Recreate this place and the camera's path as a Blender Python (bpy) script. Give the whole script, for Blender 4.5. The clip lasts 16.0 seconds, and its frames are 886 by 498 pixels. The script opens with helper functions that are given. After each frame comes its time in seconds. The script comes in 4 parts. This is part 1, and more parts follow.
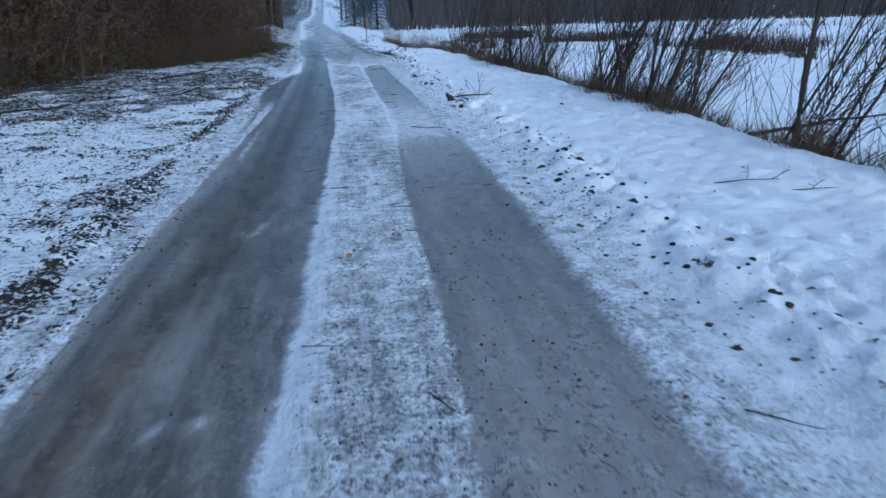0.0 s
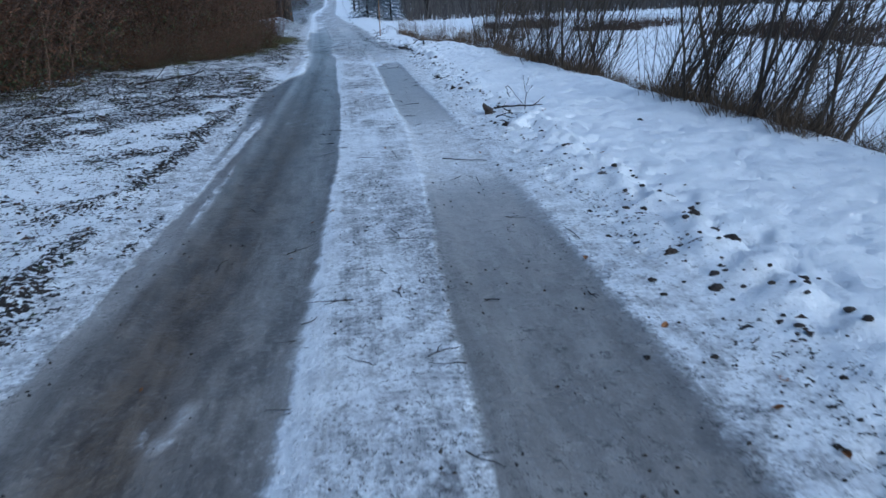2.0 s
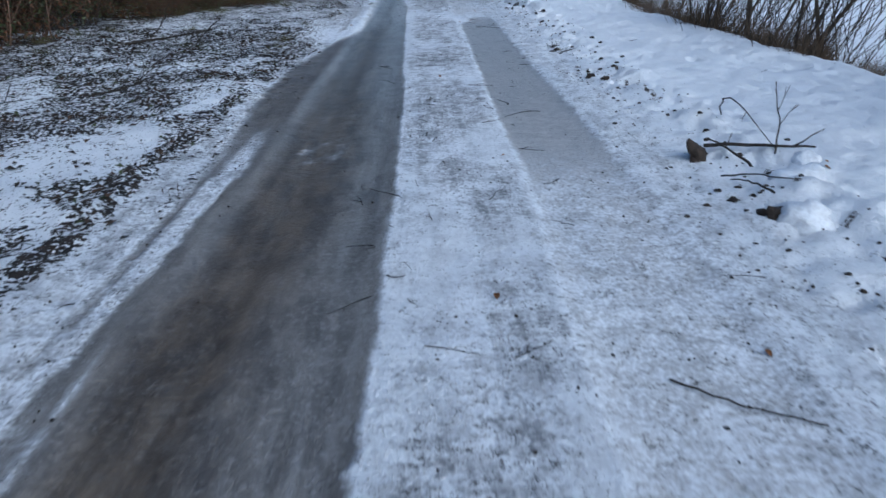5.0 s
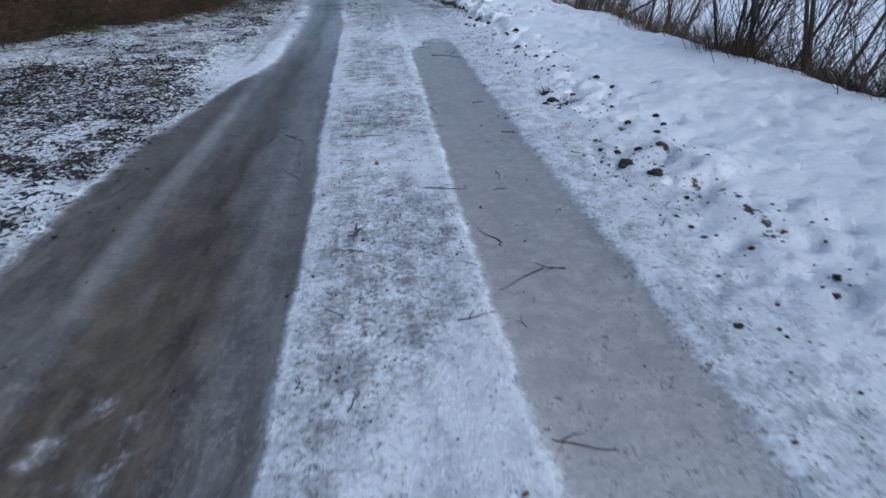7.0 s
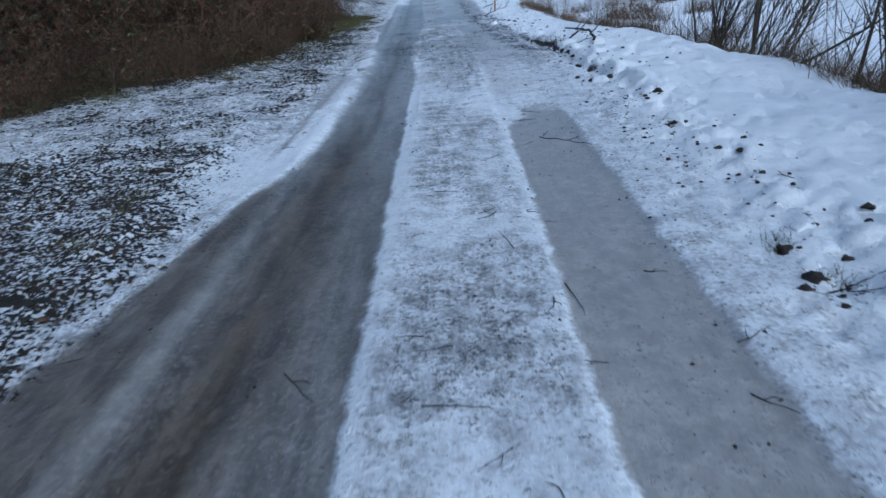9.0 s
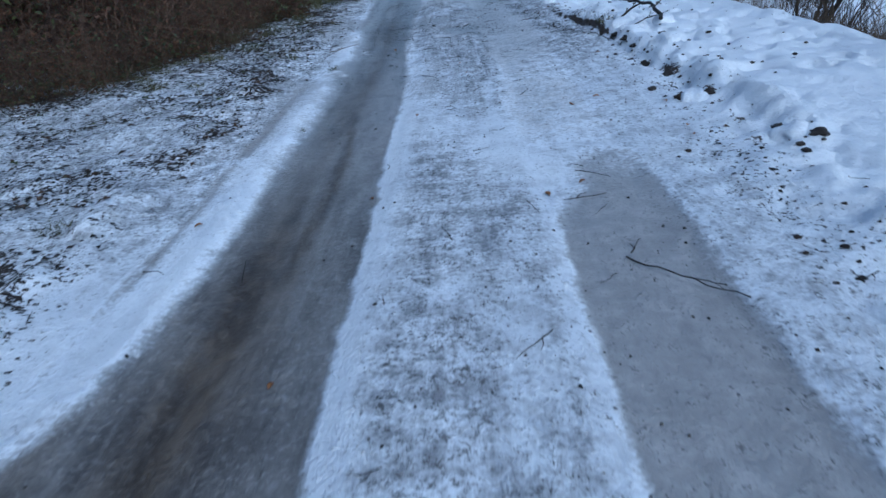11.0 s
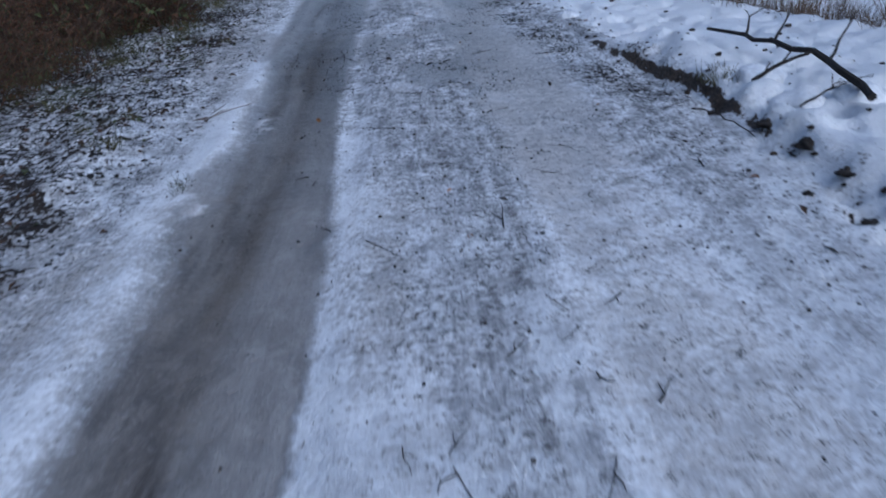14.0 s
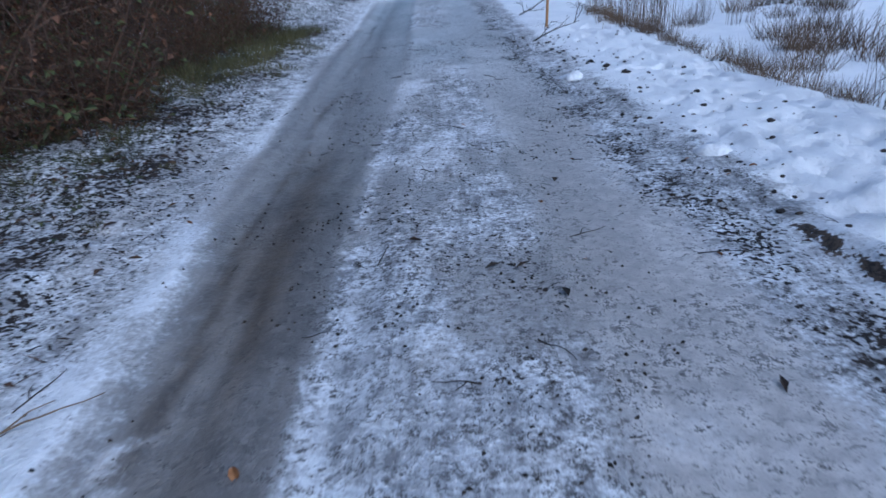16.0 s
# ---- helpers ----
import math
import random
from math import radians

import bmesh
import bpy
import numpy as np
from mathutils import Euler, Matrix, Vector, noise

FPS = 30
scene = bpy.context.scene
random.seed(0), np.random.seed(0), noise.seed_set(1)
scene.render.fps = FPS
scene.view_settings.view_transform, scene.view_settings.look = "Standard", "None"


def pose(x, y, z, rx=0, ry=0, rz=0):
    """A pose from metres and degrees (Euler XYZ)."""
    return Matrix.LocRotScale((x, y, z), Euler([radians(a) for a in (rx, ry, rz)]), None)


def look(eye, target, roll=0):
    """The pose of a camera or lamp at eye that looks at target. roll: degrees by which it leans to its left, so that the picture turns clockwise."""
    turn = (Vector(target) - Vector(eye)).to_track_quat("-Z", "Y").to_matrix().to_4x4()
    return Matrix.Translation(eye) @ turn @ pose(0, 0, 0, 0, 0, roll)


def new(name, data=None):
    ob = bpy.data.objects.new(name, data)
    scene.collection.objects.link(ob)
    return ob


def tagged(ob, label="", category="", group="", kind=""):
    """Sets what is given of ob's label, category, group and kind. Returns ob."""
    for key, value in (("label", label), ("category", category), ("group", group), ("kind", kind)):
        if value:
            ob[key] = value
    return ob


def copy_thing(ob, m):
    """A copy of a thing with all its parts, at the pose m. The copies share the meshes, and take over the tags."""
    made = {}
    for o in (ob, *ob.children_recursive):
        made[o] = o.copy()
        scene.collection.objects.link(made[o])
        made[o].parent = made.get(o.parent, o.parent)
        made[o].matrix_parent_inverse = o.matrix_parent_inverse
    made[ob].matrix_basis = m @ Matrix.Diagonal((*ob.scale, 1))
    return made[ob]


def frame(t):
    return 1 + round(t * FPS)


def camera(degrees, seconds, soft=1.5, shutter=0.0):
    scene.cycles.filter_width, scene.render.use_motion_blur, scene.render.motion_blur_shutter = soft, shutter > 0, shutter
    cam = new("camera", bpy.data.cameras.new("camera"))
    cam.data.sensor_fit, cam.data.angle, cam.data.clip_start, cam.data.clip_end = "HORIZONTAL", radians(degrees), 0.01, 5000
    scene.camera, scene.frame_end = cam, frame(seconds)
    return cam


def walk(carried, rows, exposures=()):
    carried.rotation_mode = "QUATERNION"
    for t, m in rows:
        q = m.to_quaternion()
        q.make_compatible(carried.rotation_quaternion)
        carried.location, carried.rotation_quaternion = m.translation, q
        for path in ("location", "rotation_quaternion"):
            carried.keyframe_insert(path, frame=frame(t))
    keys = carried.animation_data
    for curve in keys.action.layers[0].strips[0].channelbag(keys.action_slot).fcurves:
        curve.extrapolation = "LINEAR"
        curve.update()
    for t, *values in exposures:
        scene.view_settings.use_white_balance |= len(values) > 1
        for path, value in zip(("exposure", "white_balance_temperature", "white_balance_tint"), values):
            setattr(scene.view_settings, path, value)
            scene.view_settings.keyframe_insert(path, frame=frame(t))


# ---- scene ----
cam = camera(71.4, 16.0, shutter=0.3)
METRES, EYE, TILT, LEAN, TURN = 23.0, 1.49, 0.0, 0.0, -9.3
ROWS = [
    (0.0, 0.0, 0.0, 0.0, -0.73, -21.18, 1.88),
    (0.5, -0.0051, 0.0273, -0.0003, -0.85, -20.93, 1.8),
    (1.0, -0.0055, 0.0492, 0.0001, -0.4, -20.45, 1.95),
    (1.5, -0.0112, 0.0809, -0.001, 2.13, -21.76, 1.83),
    (2.0, -0.0116, 0.1095, -0.0007, 0.42, -22.0, 2.72),
    (2.5, -0.0183, 0.1388, -0.0034, 4.22, -23.96, 2.1),
    (3.0, -0.0209, 0.1692, -0.0027, 3.68, -24.4, 2.59),
    (5.5, -0.0431, 0.3315, -0.0046, 7.71, -27.03, 1.9),
    (6.0, -0.0436, 0.3645, -0.005, 3.28, -26.94, 1.83),
    (6.5, -0.0488, 0.3971, -0.007, 4.96, -27.34, 0.92),
    (7.0, -0.0512, 0.4295, -0.005, 2.98, -26.96, 2.06),
    (7.5, -0.059, 0.4618, -0.0063, 6.89, -28.37, 1.24),
    (8.0, -0.061, 0.4934, -0.0052, 6.2, -27.69, 3.47),
    (8.5, -0.0686, 0.5265, -0.0049, 8.96, -27.08, 3.98),
    (9.0, -0.073, 0.5564, -0.0035, 9.39, -24.55, 4.45),
    (11.5, -0.0931, 0.7127, -0.0041, 10.21, -28.85, 6.23),
    (12.0, -0.0968, 0.7405, -0.004, 7.0, -29.67, 7.41),
    (12.5, -0.1048, 0.7698, -0.0061, 12.92, -30.77, 5.95),
    (13.0, -0.1092, 0.7992, -0.0065, 8.81, -32.42, 4.82),
    (13.5, -0.1183, 0.8279, -0.0078, 8.44, -33.72, 4.32),
    (14.0, -0.1248, 0.8587, -0.0067, 6.21, -30.69, 4.53),
    (14.5, -0.1331, 0.8902, -0.0071, 8.42, -27.77, 6.61),
    (15.0, -0.1363, 0.9211, -0.0072, 6.18, -28.32, 4.82),
    (15.5, -0.1443, 0.9517, -0.0063, 9.44, -22.81, 4.3),
    (16.0, -0.1481, 0.9839, -0.0082, 9.5, -25.95, 3.6),
]
walk(cam, [(t, pose(0, 0, EYE, TILT, LEAN, TURN) @ pose(METRES * x, METRES * y, METRES * z, 90 + pitch, roll, yaw)) for t, x, y, z, yaw, pitch, roll in ROWS],
     exposures=((0.0, 0.36, 4560, 0), (0.5, 0.34, 4730, 1), (1.5, 0.34, 4780, 1), (3.2, 0.34, 4500, 0), (5.5, 0.42, 5200, 4), (7.0, 0.40, 5230, 5), (8.0, 0.29, 4970, 1), (9.0, 0.39, 4880, 1), (11.5, 0.38, 4550, 1), (12.5, 0.32, 4620, 5), (14.0, 0.22, 4960, 9), (14.5, 0.30, 4960, 9), (15.5, 0.44, 4860, 8), (16.0, 0.44, 4760, 8)))

# ---- world and light: an overcast winter dusk ----
world = bpy.data.worlds.new("winter_sky")
scene.world = world
world.use_nodes = True
wn = world.node_tree
sky = wn.nodes.new("ShaderNodeTexSky")
sky.sky_type, sky.sun_disc = "NISHITA", False
sky.sun_elevation, sky.sun_rotation = radians(32), radians(150)
sky.air_density, sky.dust_density, sky.ozone_density = 1.0, 3.0, 1.5
wn.links.new(sky.outputs[0], wn.nodes["Background"].inputs[0])
wn.nodes["Background"].inputs[1].default_value = 0.10
sun = new("sun", bpy.data.lights.new("sun", "SUN"))
sun.data.energy, sun.data.angle, sun.data.color = 0.6, radians(40), (1.0, 0.95, 0.9)
sun.matrix_world = look((0, 0, 30), (-8, 14, 0))

# ---- noise on arrays ----
TABLE = np.random.RandomState(7).rand(256, 256)


def vnoise(x, y, scale=1.0, seed=0):
    x, y = np.asarray(x, float) / scale + seed * 17.3, np.asarray(y, float) / scale + seed * 9.7
    i, j = np.floor(x).astype(int), np.floor(y).astype(int)
    fx, fy = x - i, y - j
    fx, fy = fx * fx * (3 - 2 * fx), fy * fy * (3 - 2 * fy)
    i0, j0, i1, j1 = i % 256, j % 256, (i + 1) % 256, (j + 1) % 256
    a = TABLE[i0, j0] * (1 - fx) + TABLE[i1, j0] * fx
    b = TABLE[i0, j1] * (1 - fx) + TABLE[i1, j1] * fx
    return a * (1 - fy) + b * fy


def fbm(x, y, scale=1.0, seed=0, octaves=4):
    total, amp, norm = 0.0, 1.0, 0.0
    for k in range(octaves):
        total = total + amp * vnoise(x, y, scale / 2 ** k, seed + k)
        norm, amp = norm + amp, amp * 0.5
    return total / norm


def ss(v, a, b):
    t = np.clip((np.asarray(v, float) - a) / (b - a), 0, 1)
    return t * t * (3 - 2 * t)


def bump(v, c, w):
    return np.exp(-((np.asarray(v, float) - c) / w) ** 2)


# ---- plan: the lane runs along y, its left rut at u -0.9 to 0, its right rut at u 0.88 to 1.52 ----
def drift(y):
    y = np.asarray(y, float)
    return -0.40 * np.exp(-np.maximum(y, -2) / 5) - 0.036 * np.clip(y - 23.5, 0, 80)


def hedge_x(y):
    return np.interp(y, (-40, 13, 16, 20, 21.5, 22.6, 25, 28, 31, 35.3, 36, 48, 50, 70, 90), (-7.6, -6.6, -6.4, -5.3, -4.6, -3.9, -3.6, -3.35, -2.85, -2.4, -6.5, -6.8, -5.2, -5.6, -9))


def bank_x(y):
    return np.interp(y, (-40, 0, 16, 20, 25, 29, 34, 45, 70), (5.2, 4.95, 4.75, 4.4, 4.0, 3.4, 3.1, 3.2, 3.5))


def pond_z(y):
    return np.interp(y, (-40, 20, 30, 45, 60), (-0.95, -0.95, -0.45, -0.35, -0.5))


PRINTS = [(random.uniform(2.3, 4.6), random.uniform(0.5, 34), random.uniform(0.06, 0.12), random.uniform(0.012, 0.04)) for _ in range(260)]
PRINTS += [(random.uniform(2.1, 4.0), random.uniform(20.5, 34), random.uniform(0.035, 0.07), random.uniform(0.045, 0.10)) for _ in range(560)]
PRINTS += [(random.uniform(2.2, 4.7), random.uniform(1.5, 24), random.uniform(0.03, 0.06), random.uniform(0.018, 0.05)) for _ in range(1000)]
PRINTS += [(random.uniform(1.75, 2.6), random.uniform(1.5, 20), random.uniform(0.03, 0.06), random.uniform(0.02, 0.045)) for _ in range(330)]
PRINTS += [(random.uniform(-4.5, -1.6), random.uniform(1, 30), random.uniform(0.06, 0.12), random.uniform(0.01, 0.03)) for _ in range(160)]
PRINTS += [(random.gauss(2.42, 0.17), random.uniform(2, 20), random.uniform(0.025, 0.05), random.uniform(0.03, 0.075)) for _ in range(420)]


def lip_x(y):
    return np.interp(y, (19.5, 21, 22, 24, 25, 26.6, 27.4, 31.5, 34), (2.45, 2.29, 2.21, 2.10, 1.94, 1.70, 1.60, 1.42, 1.3))


def height(x, y, fine=True):
    x, y = np.asarray(x, float), np.asarray(y, float)
    u = x - drift(y)
    warp = 0.05 * (fbm(x, y, 0.7, 3, 3) - 0.5)
    w = u + warp
    far = ss(y, 24, 30)
    z = -0.035 * ss(w, -1.0, -0.8) * (1 - ss(w, -0.12, 0.05)) - 0.028 * ss(w, 0.8, 0.95) * (1 - ss(w, 1.44, 1.6)) * (1 - 0.6 * ss(y, 19.2, 19.7))
    z = z - 0.02 * bump(w, -0.62, 0.1) + 0.012 * bump(w, -0.98, 0.07)
    # windrow along the right side, and the snow shoulder behind it
    ridge = 2.42 + 0.25 * (fbm(x * 0 + 3, y, 3.0, 9, 2) - 0.5)
    lumps = ss(fbm(x, y, 0.26, 21, 3), 0.42, 0.66)
    z = z + (0.012 + 0.055 * lumps) * bump(u, ridge, 0.2) * (1 - far) + 0.045 * ss(u, 1.7, 2.7) * (1 - far)
    # torn sod lip further on
    lx = lip_x(y) + 0.06 * (fbm(x, y, 0.25, 31, 2) - 0.5)
    on = ss(y, 19.0, 20.2) * (1 - 0.88 * ss(y, 24.8, 25.8))
    z = z + on * 0.095 * ss(x, lx, lx + 0.13) - on * 0.02 * bump(x, lx - 0.02, 0.08)
    # bank and frozen pond
    bx = bank_x(y) + 0.35 * (fbm(x * 0 + 1, y, 1.6, 5, 3) - 0.5)
    z = z * (1 - ss(x, bx - 0.2, bx + 0.4)) + pond_z(y) * ss(x, bx - 0.25, bx + 1.7)
    z = z + 0.9 * ss(x, 62, 75) + 14 * ss(x, 78, 150) + 0.30 * ss(x, 5, 7) * ss(y, 24, 30) * (fbm(x, y, 1.7, 40, 3) - 0.45)
    # left verge up to the hedge, and the wooded slope behind it
    hx = hedge_x(y)
    z = z + 0.05 * ss(-u, 1.25, 1.8) + 0.12 * ss(-x, 1.8, 5.5) + 0.6 * ss(hx - x, 0.4, 3.5) + 11 * ss(hx - x, 4, 45)
    z = z + 0.05 * bump(u, -1.72, 0.12) * ss(fbm(x, y, 0.5, 12, 3), 0.45, 0.65) * (1 - far)
    z = z + 0.75 * bump(x, -4.3, 1.5) * ss(y, 36.0, 39) * (1 - ss(y, 50, 56))
    # the lane climbs gently far ahead
    z = z + 0.010 * np.clip(y - 75, 0, 160) + 12 * ss(y, 175, 330) + 13 * ss(y, 95, 150) * ss(x, 7, 16)
    if fine:
        off = ss(np.abs(u - 0.3), 1.2, 2.0)
        z = z + (0.006 + 0.06 * off) * (fbm(x, y, 0.5, 50, 4) - 0.5) + 0.045 * off * (fbm(x, y, 0.14, 60, 2) - 0.5)
        z = z + 0.008 * (1 - off) * (fbm(x, y, 0.12, 70, 2) - 0.5) * ss(y, 0, 1)
    return z


def ground_z(x, y):
    return float(height(np.array([x]), np.array([y]))[0])


def covers(x, y):
    """How far ice, pale frost on it, brown slush, dark litter, grass, soil and grit show through the snow at (x, y)."""
    x, y = np.asarray(x, float), np.asarray(y, float)
    u = x - drift(y)
    w = u + 0.07 * (fbm(x, y * 0.35, 0.5, 81, 4) - 0.5) + 0.05 * (fbm(x, y, 0.09, 83, 2) - 0.5)
    far = ss(y, 21.0, 26.0)
    blotch = fbm(x, y * 0.6, 0.55, 14, 4)
    comb = vnoise(w, y * 0.05, 0.085, 66)
    # left rut: grey ice inside, brown slush outside, soft towards the centre strip near its start
    inner = np.interp(y, (1, 4, 6, 9, 12, 14, 16, 19, 22, 24, 27, 31), (-0.10, -0.08, -0.03, 0.03, 0.04, 0.0, -0.06, -0.08, -0.14, -0.24, -0.22, -0.05))
    outer = np.interp(y, (1, 2.4, 5, 6.4, 9, 12, 16, 19, 23, 24, 25, 27, 30), (-1.22, -1.16, -1.14, -0.96, -1.0, -1.0, -0.98, -0.82, -0.86, -0.82, -0.86, -0.97, -1.05))
    soft = 0.04 + 0.05 * ss(y, 20, 24) + 0.05 * (1 - ss(y, 3, 7))
    left = ss(w, outer - 0.07 - soft - 0.06 * ss(y, 19, 21), outer + 0.10 + 0.08 * ss(y, 19, 21)) * (1 - ss(w, inner - 1.2 * soft, inner + 0.8 * soft))
    left = left * (1 - 0.75 * ss(y, 34, 46)) * (1 - 0.40 * far * ss(blotch, 0.4, 0.7))
    # slush shoulder outside the left rut
    deep = ss(y, 10.5, 13.0) * (1 - ss(y, 16.9, 18.0))
    early = 1 - ss(y, 8.5, 11.0)
    edge_u = np.interp(y, (10.5, 13, 15, 16.4, 17.8, 18.5), (-1.28, -1.42, -1.40, -1.22, -0.98, -1.28))
    slush_shade = ss(w, edge_u - 0.12, edge_u + 0.10) * (1 - ss(w, outer - 0.05, outer + 0.12))
    slush_shade = slush_shade * (1.0 * deep + (1 - deep) * (0.22 + 0.58 * early + 0.62 * bump(y, 10.8, 1.5)) * (0.18 + 0.82 * ss(comb, 0.38, 0.60)))
    # past y 18.5 this also paints the hedge's bluish shade on the verge
    slush_shade = np.maximum(slush_shade, (0.40 + 0.12 * ss(y, 21, 23)) * ss(-w, 0.75, 0.95) * (1 - ss(-w, 1.6, 2.3)) * ss(y, 18.5, 20.5) * (1 - ss(y, 32, 36)) * ss(blotch, 0.24, 0.66))
    slush_shade = slush_shade * (0.80 + 0.20 * ss(blotch, 0.3, 0.55)) + 0.42 * bump(w, -1.21, 0.05) * ss(y, 16.8, 18) * (1 - ss(y, 20.5, 23)) * ss(blotch, 0.3, 0.55)
    # right rut
    rin = np.interp(y, (1, 5, 7, 9, 10.5, 12, 16, 19), (0.65, 0.68, 0.76, 0.81, 0.87, 0.89, 0.90, 0.92))
    rout = np.interp(y, (1, 5, 7, 9, 10.5, 14, 19), (1.55, 1.60, 1.60, 1.72, 1.60, 1.55, 1.55))
    rsoft = 0.05 + 0.16 * bump(y, 8.8, 1.6) + 0.10 * (1 - ss(y, 2.5, 6))
    right = ss(w, rin - 0.05, rin + 0.05) * (1 - ss(w, rout - 0.06 - rsoft, rout + rsoft))
    right = right * (1 - 0.58 * ss(y, 6.7, 8.3) * (1 - ss(y, 10.3, 12)))
    right = right * (1 - ss(y + 0.5 * (fbm(x, y, 0.5, 4, 3) - 0.5) + 0.5 * ss(1.25 - u, 0, 0.3), 19.0, 19.8))
    dim = ss(y, 19.0, 20.6) * ss(w, 0.62, 0.95) * (1 - ss(w, 1.25, 1.75)) * (0.55 + 0.30 * ss(y, 22, 25)) * (0.6 + 0.4 * ss(blotch, 0.3, 0.6))
    centre = 0.74 * far * (0.35 + 0.65 * ss(blotch, 0.36, 0.62)) * (1 - 0.5 * ss(y, 27, 30)) * ss(w, -0.9, -0.3) * (1 - ss(w, 0.6, 1.8))
    centre = centre + 0.45 * bump(y, 21.9, 0.8) * bump(w, 0.15, 0.3) * ss(blotch, 0.35, 0.6)
    pool = ss(y, 29.5, 31) * (1 - ss(y, 33.8, 35.5)) * bump(u, 0.0, 0.6) * 0.6 + 0.4 * ss(y, 28, 30) * (1 - ss(y, 34, 38)) * bump(u, 0.95, 0.33)
    middle = 0.30 * bump(u, 0.40, 0.15) * (1 - far) * ss(fbm(x, y * 0.4, 0.5, 19, 3), 0.35, 0.65)
    ahead = 0.22 * ss(y, 30, 40) * bump(u, 0.2, 1.3)
    lane = 1 - ss(y, 42, 58)
    ice = np.clip(left + right + slush_shade + dim + centre + pool + middle + ahead, 0, 1) * lane
    # how pale and frosted the ice is
    pale = right * np.interp(y, (1, 4, 5.5, 7, 9, 10.5, 12.5, 15, 19), (0.40, 0.16, 0.20, 0.50, 1.0, 1.0, 0.64, 0.50, 0.56))
    pale = np.maximum(pale, 0.92 * ss(dim + ahead, 0.1, 0.4) * (1 - left))
    pale = np.maximum(pale, slush_shade * (0.42 * (1 - ss(y, 7, 9.5)) + 0.6 * ss(y, 18, 20)))
    pale = np.maximum(pale, (0.62 + 0.2 * ss(y, 28, 30)) * ss(centre + pool + middle, 0.1, 0.4) * (1 - left) * (1 - right))
    pale = np.maximum(pale, left * 0.62 * ss(blotch, 0.50, 0.66) * ss(w, -1.1, -0.8) * (1 - ss(w, -0.62, -0.45)) * (1 - ss(y, 4, 6)))
    pale = np.maximum(pale, left * 0.24 * bump(w, -0.93, 0.07) * ss(y, 8, 10) * (1 - ss(y, 15.5, 17)))
    pale = np.maximum(pale, left * 0.30 * ss(y, 18.5, 20.5) * (0.4 + 0.6 * ss(blotch, 0.36, 0.62)) + left * 0.2 * ss(y, 26, 30))
    # white ice crust in the left rut
    for cx, cy, rx, ry in ((-0.60, 11.5, 0.17, 0.30), (-0.75, 2.2, 0.12, 0.14), (-0.95, 22.9, 0.1, 0.16), (-0.72, 4.75, 0.10, 0.22), (-0.76, 24.27, 0.08, 0.13)):
        r = np.hypot((x - cx) / rx, (y - cy) / ry)
        ring = (0.35 + 0.65 * bump(r, 0.85, 0.28)) * (1 - ss(r, 0.95, 1.25)) * ss(fbm(x, y, 0.10, 90, 3), 0.34, 0.60)
        pale = np.maximum(pale, 1.15 * ring)
        ice = ice * (1 - 0.35 * ring)
    # brown slush
    power = np.interp(y, (1, 3.5, 6, 9, 12, 15.5, 17.5, 19.6, 21, 23, 25, 28, 32), (0.85, 0.85, 0.88, 1.0, 1.0, 0.95, 0.90, 0.25, 0.35, 0.62, 0.62, 0.30, 0.35))
    bandc = np.interp(y, (1, 4, 7, 10, 13, 17, 20, 24), (-0.90, -0.74, -0.70, -0.66, -0.63, -0.66, -0.62, -0.55))
    band = bump(w, bandc, 0.17) * (0.55 + 0.75 * ss(vnoise(w, y * 0.06, 0.12, 67), 0.25, 0.75))
    flank = (0.36 + 0.42 * bump(y, 10.6, 2.8)) * (1 - ss(w, -0.45, -0.10)) + 0.16
    brown = np.clip(power * (band + flank * (0.5 + 0.8 * ss(fbm(x, y * 0.35, 0.9, 25, 4), 0.3, 0.7))), 0, 1) * left
    brown = brown * (1 - 0.45 * bump(w, -0.93, 0.07) * ss(y, 8, 10) * (1 - ss(y, 15.5, 17)))
    crack_u = np.interp(y, (15, 18, 19.5, 21, 22.4, 24), (-0.40, -0.40, -0.42, -0.46, -0.66, -0.74)) + 0.03 * np.sin(y * 2.6)
    crack = bump(w, crack_u, 0.045) * ss(y, 17.5, 18.6) * (0.5 + 0.5 * ss(fbm(x, y * 0.5, 0.6, 26, 3), 0.3, 0.55))
    brown = np.clip(np.maximum(brown, crack * left), 0, 1)
    brown = np.maximum(brown, slush_shade * (0.24 + 0.40 * deep) * (1 - 0.7 * ss(y, 18, 20)))
    brown = np.maximum(brown, 0.32 * ss(centre, 0.1, 0.5) * (1 - left))
    brown = np.maximum(brown, 0.14 * right)
    brown = np.maximum(brown, 0.30 * np.clip(dim, 0, 1) * ss(fbm(x, y, 1.3, 27, 3), 0.4, 0.65))
    # trodden, gritty snow
    grit = 0.16 + 0.46 * ss(u, -0.1, 0.2) * (1 - ss(u, 0.72, 0.9)) * (0.4 + ss(fbm(x, y * 0.5, 0.6, 29, 3), 0.3, 0.65)) + 0.28 * bump(u, 1.1, 0.5)
    grit = grit + (1 - ss(y, 5, 8)) * (0.34 * bump(u, 1.1, 0.5) + 0.22 * bump(u, -0.6, 0.45)) + 0.16 * bump(y, 14.5, 2.5) * bump(u, 0.35, 0.4) - 0.22 * bump(u, 0.70, 0.10) * ss(y, 6, 9) + 0.20 * (1 - ss(y, 3, 6)) * bump(u, 0.5, 0.5)
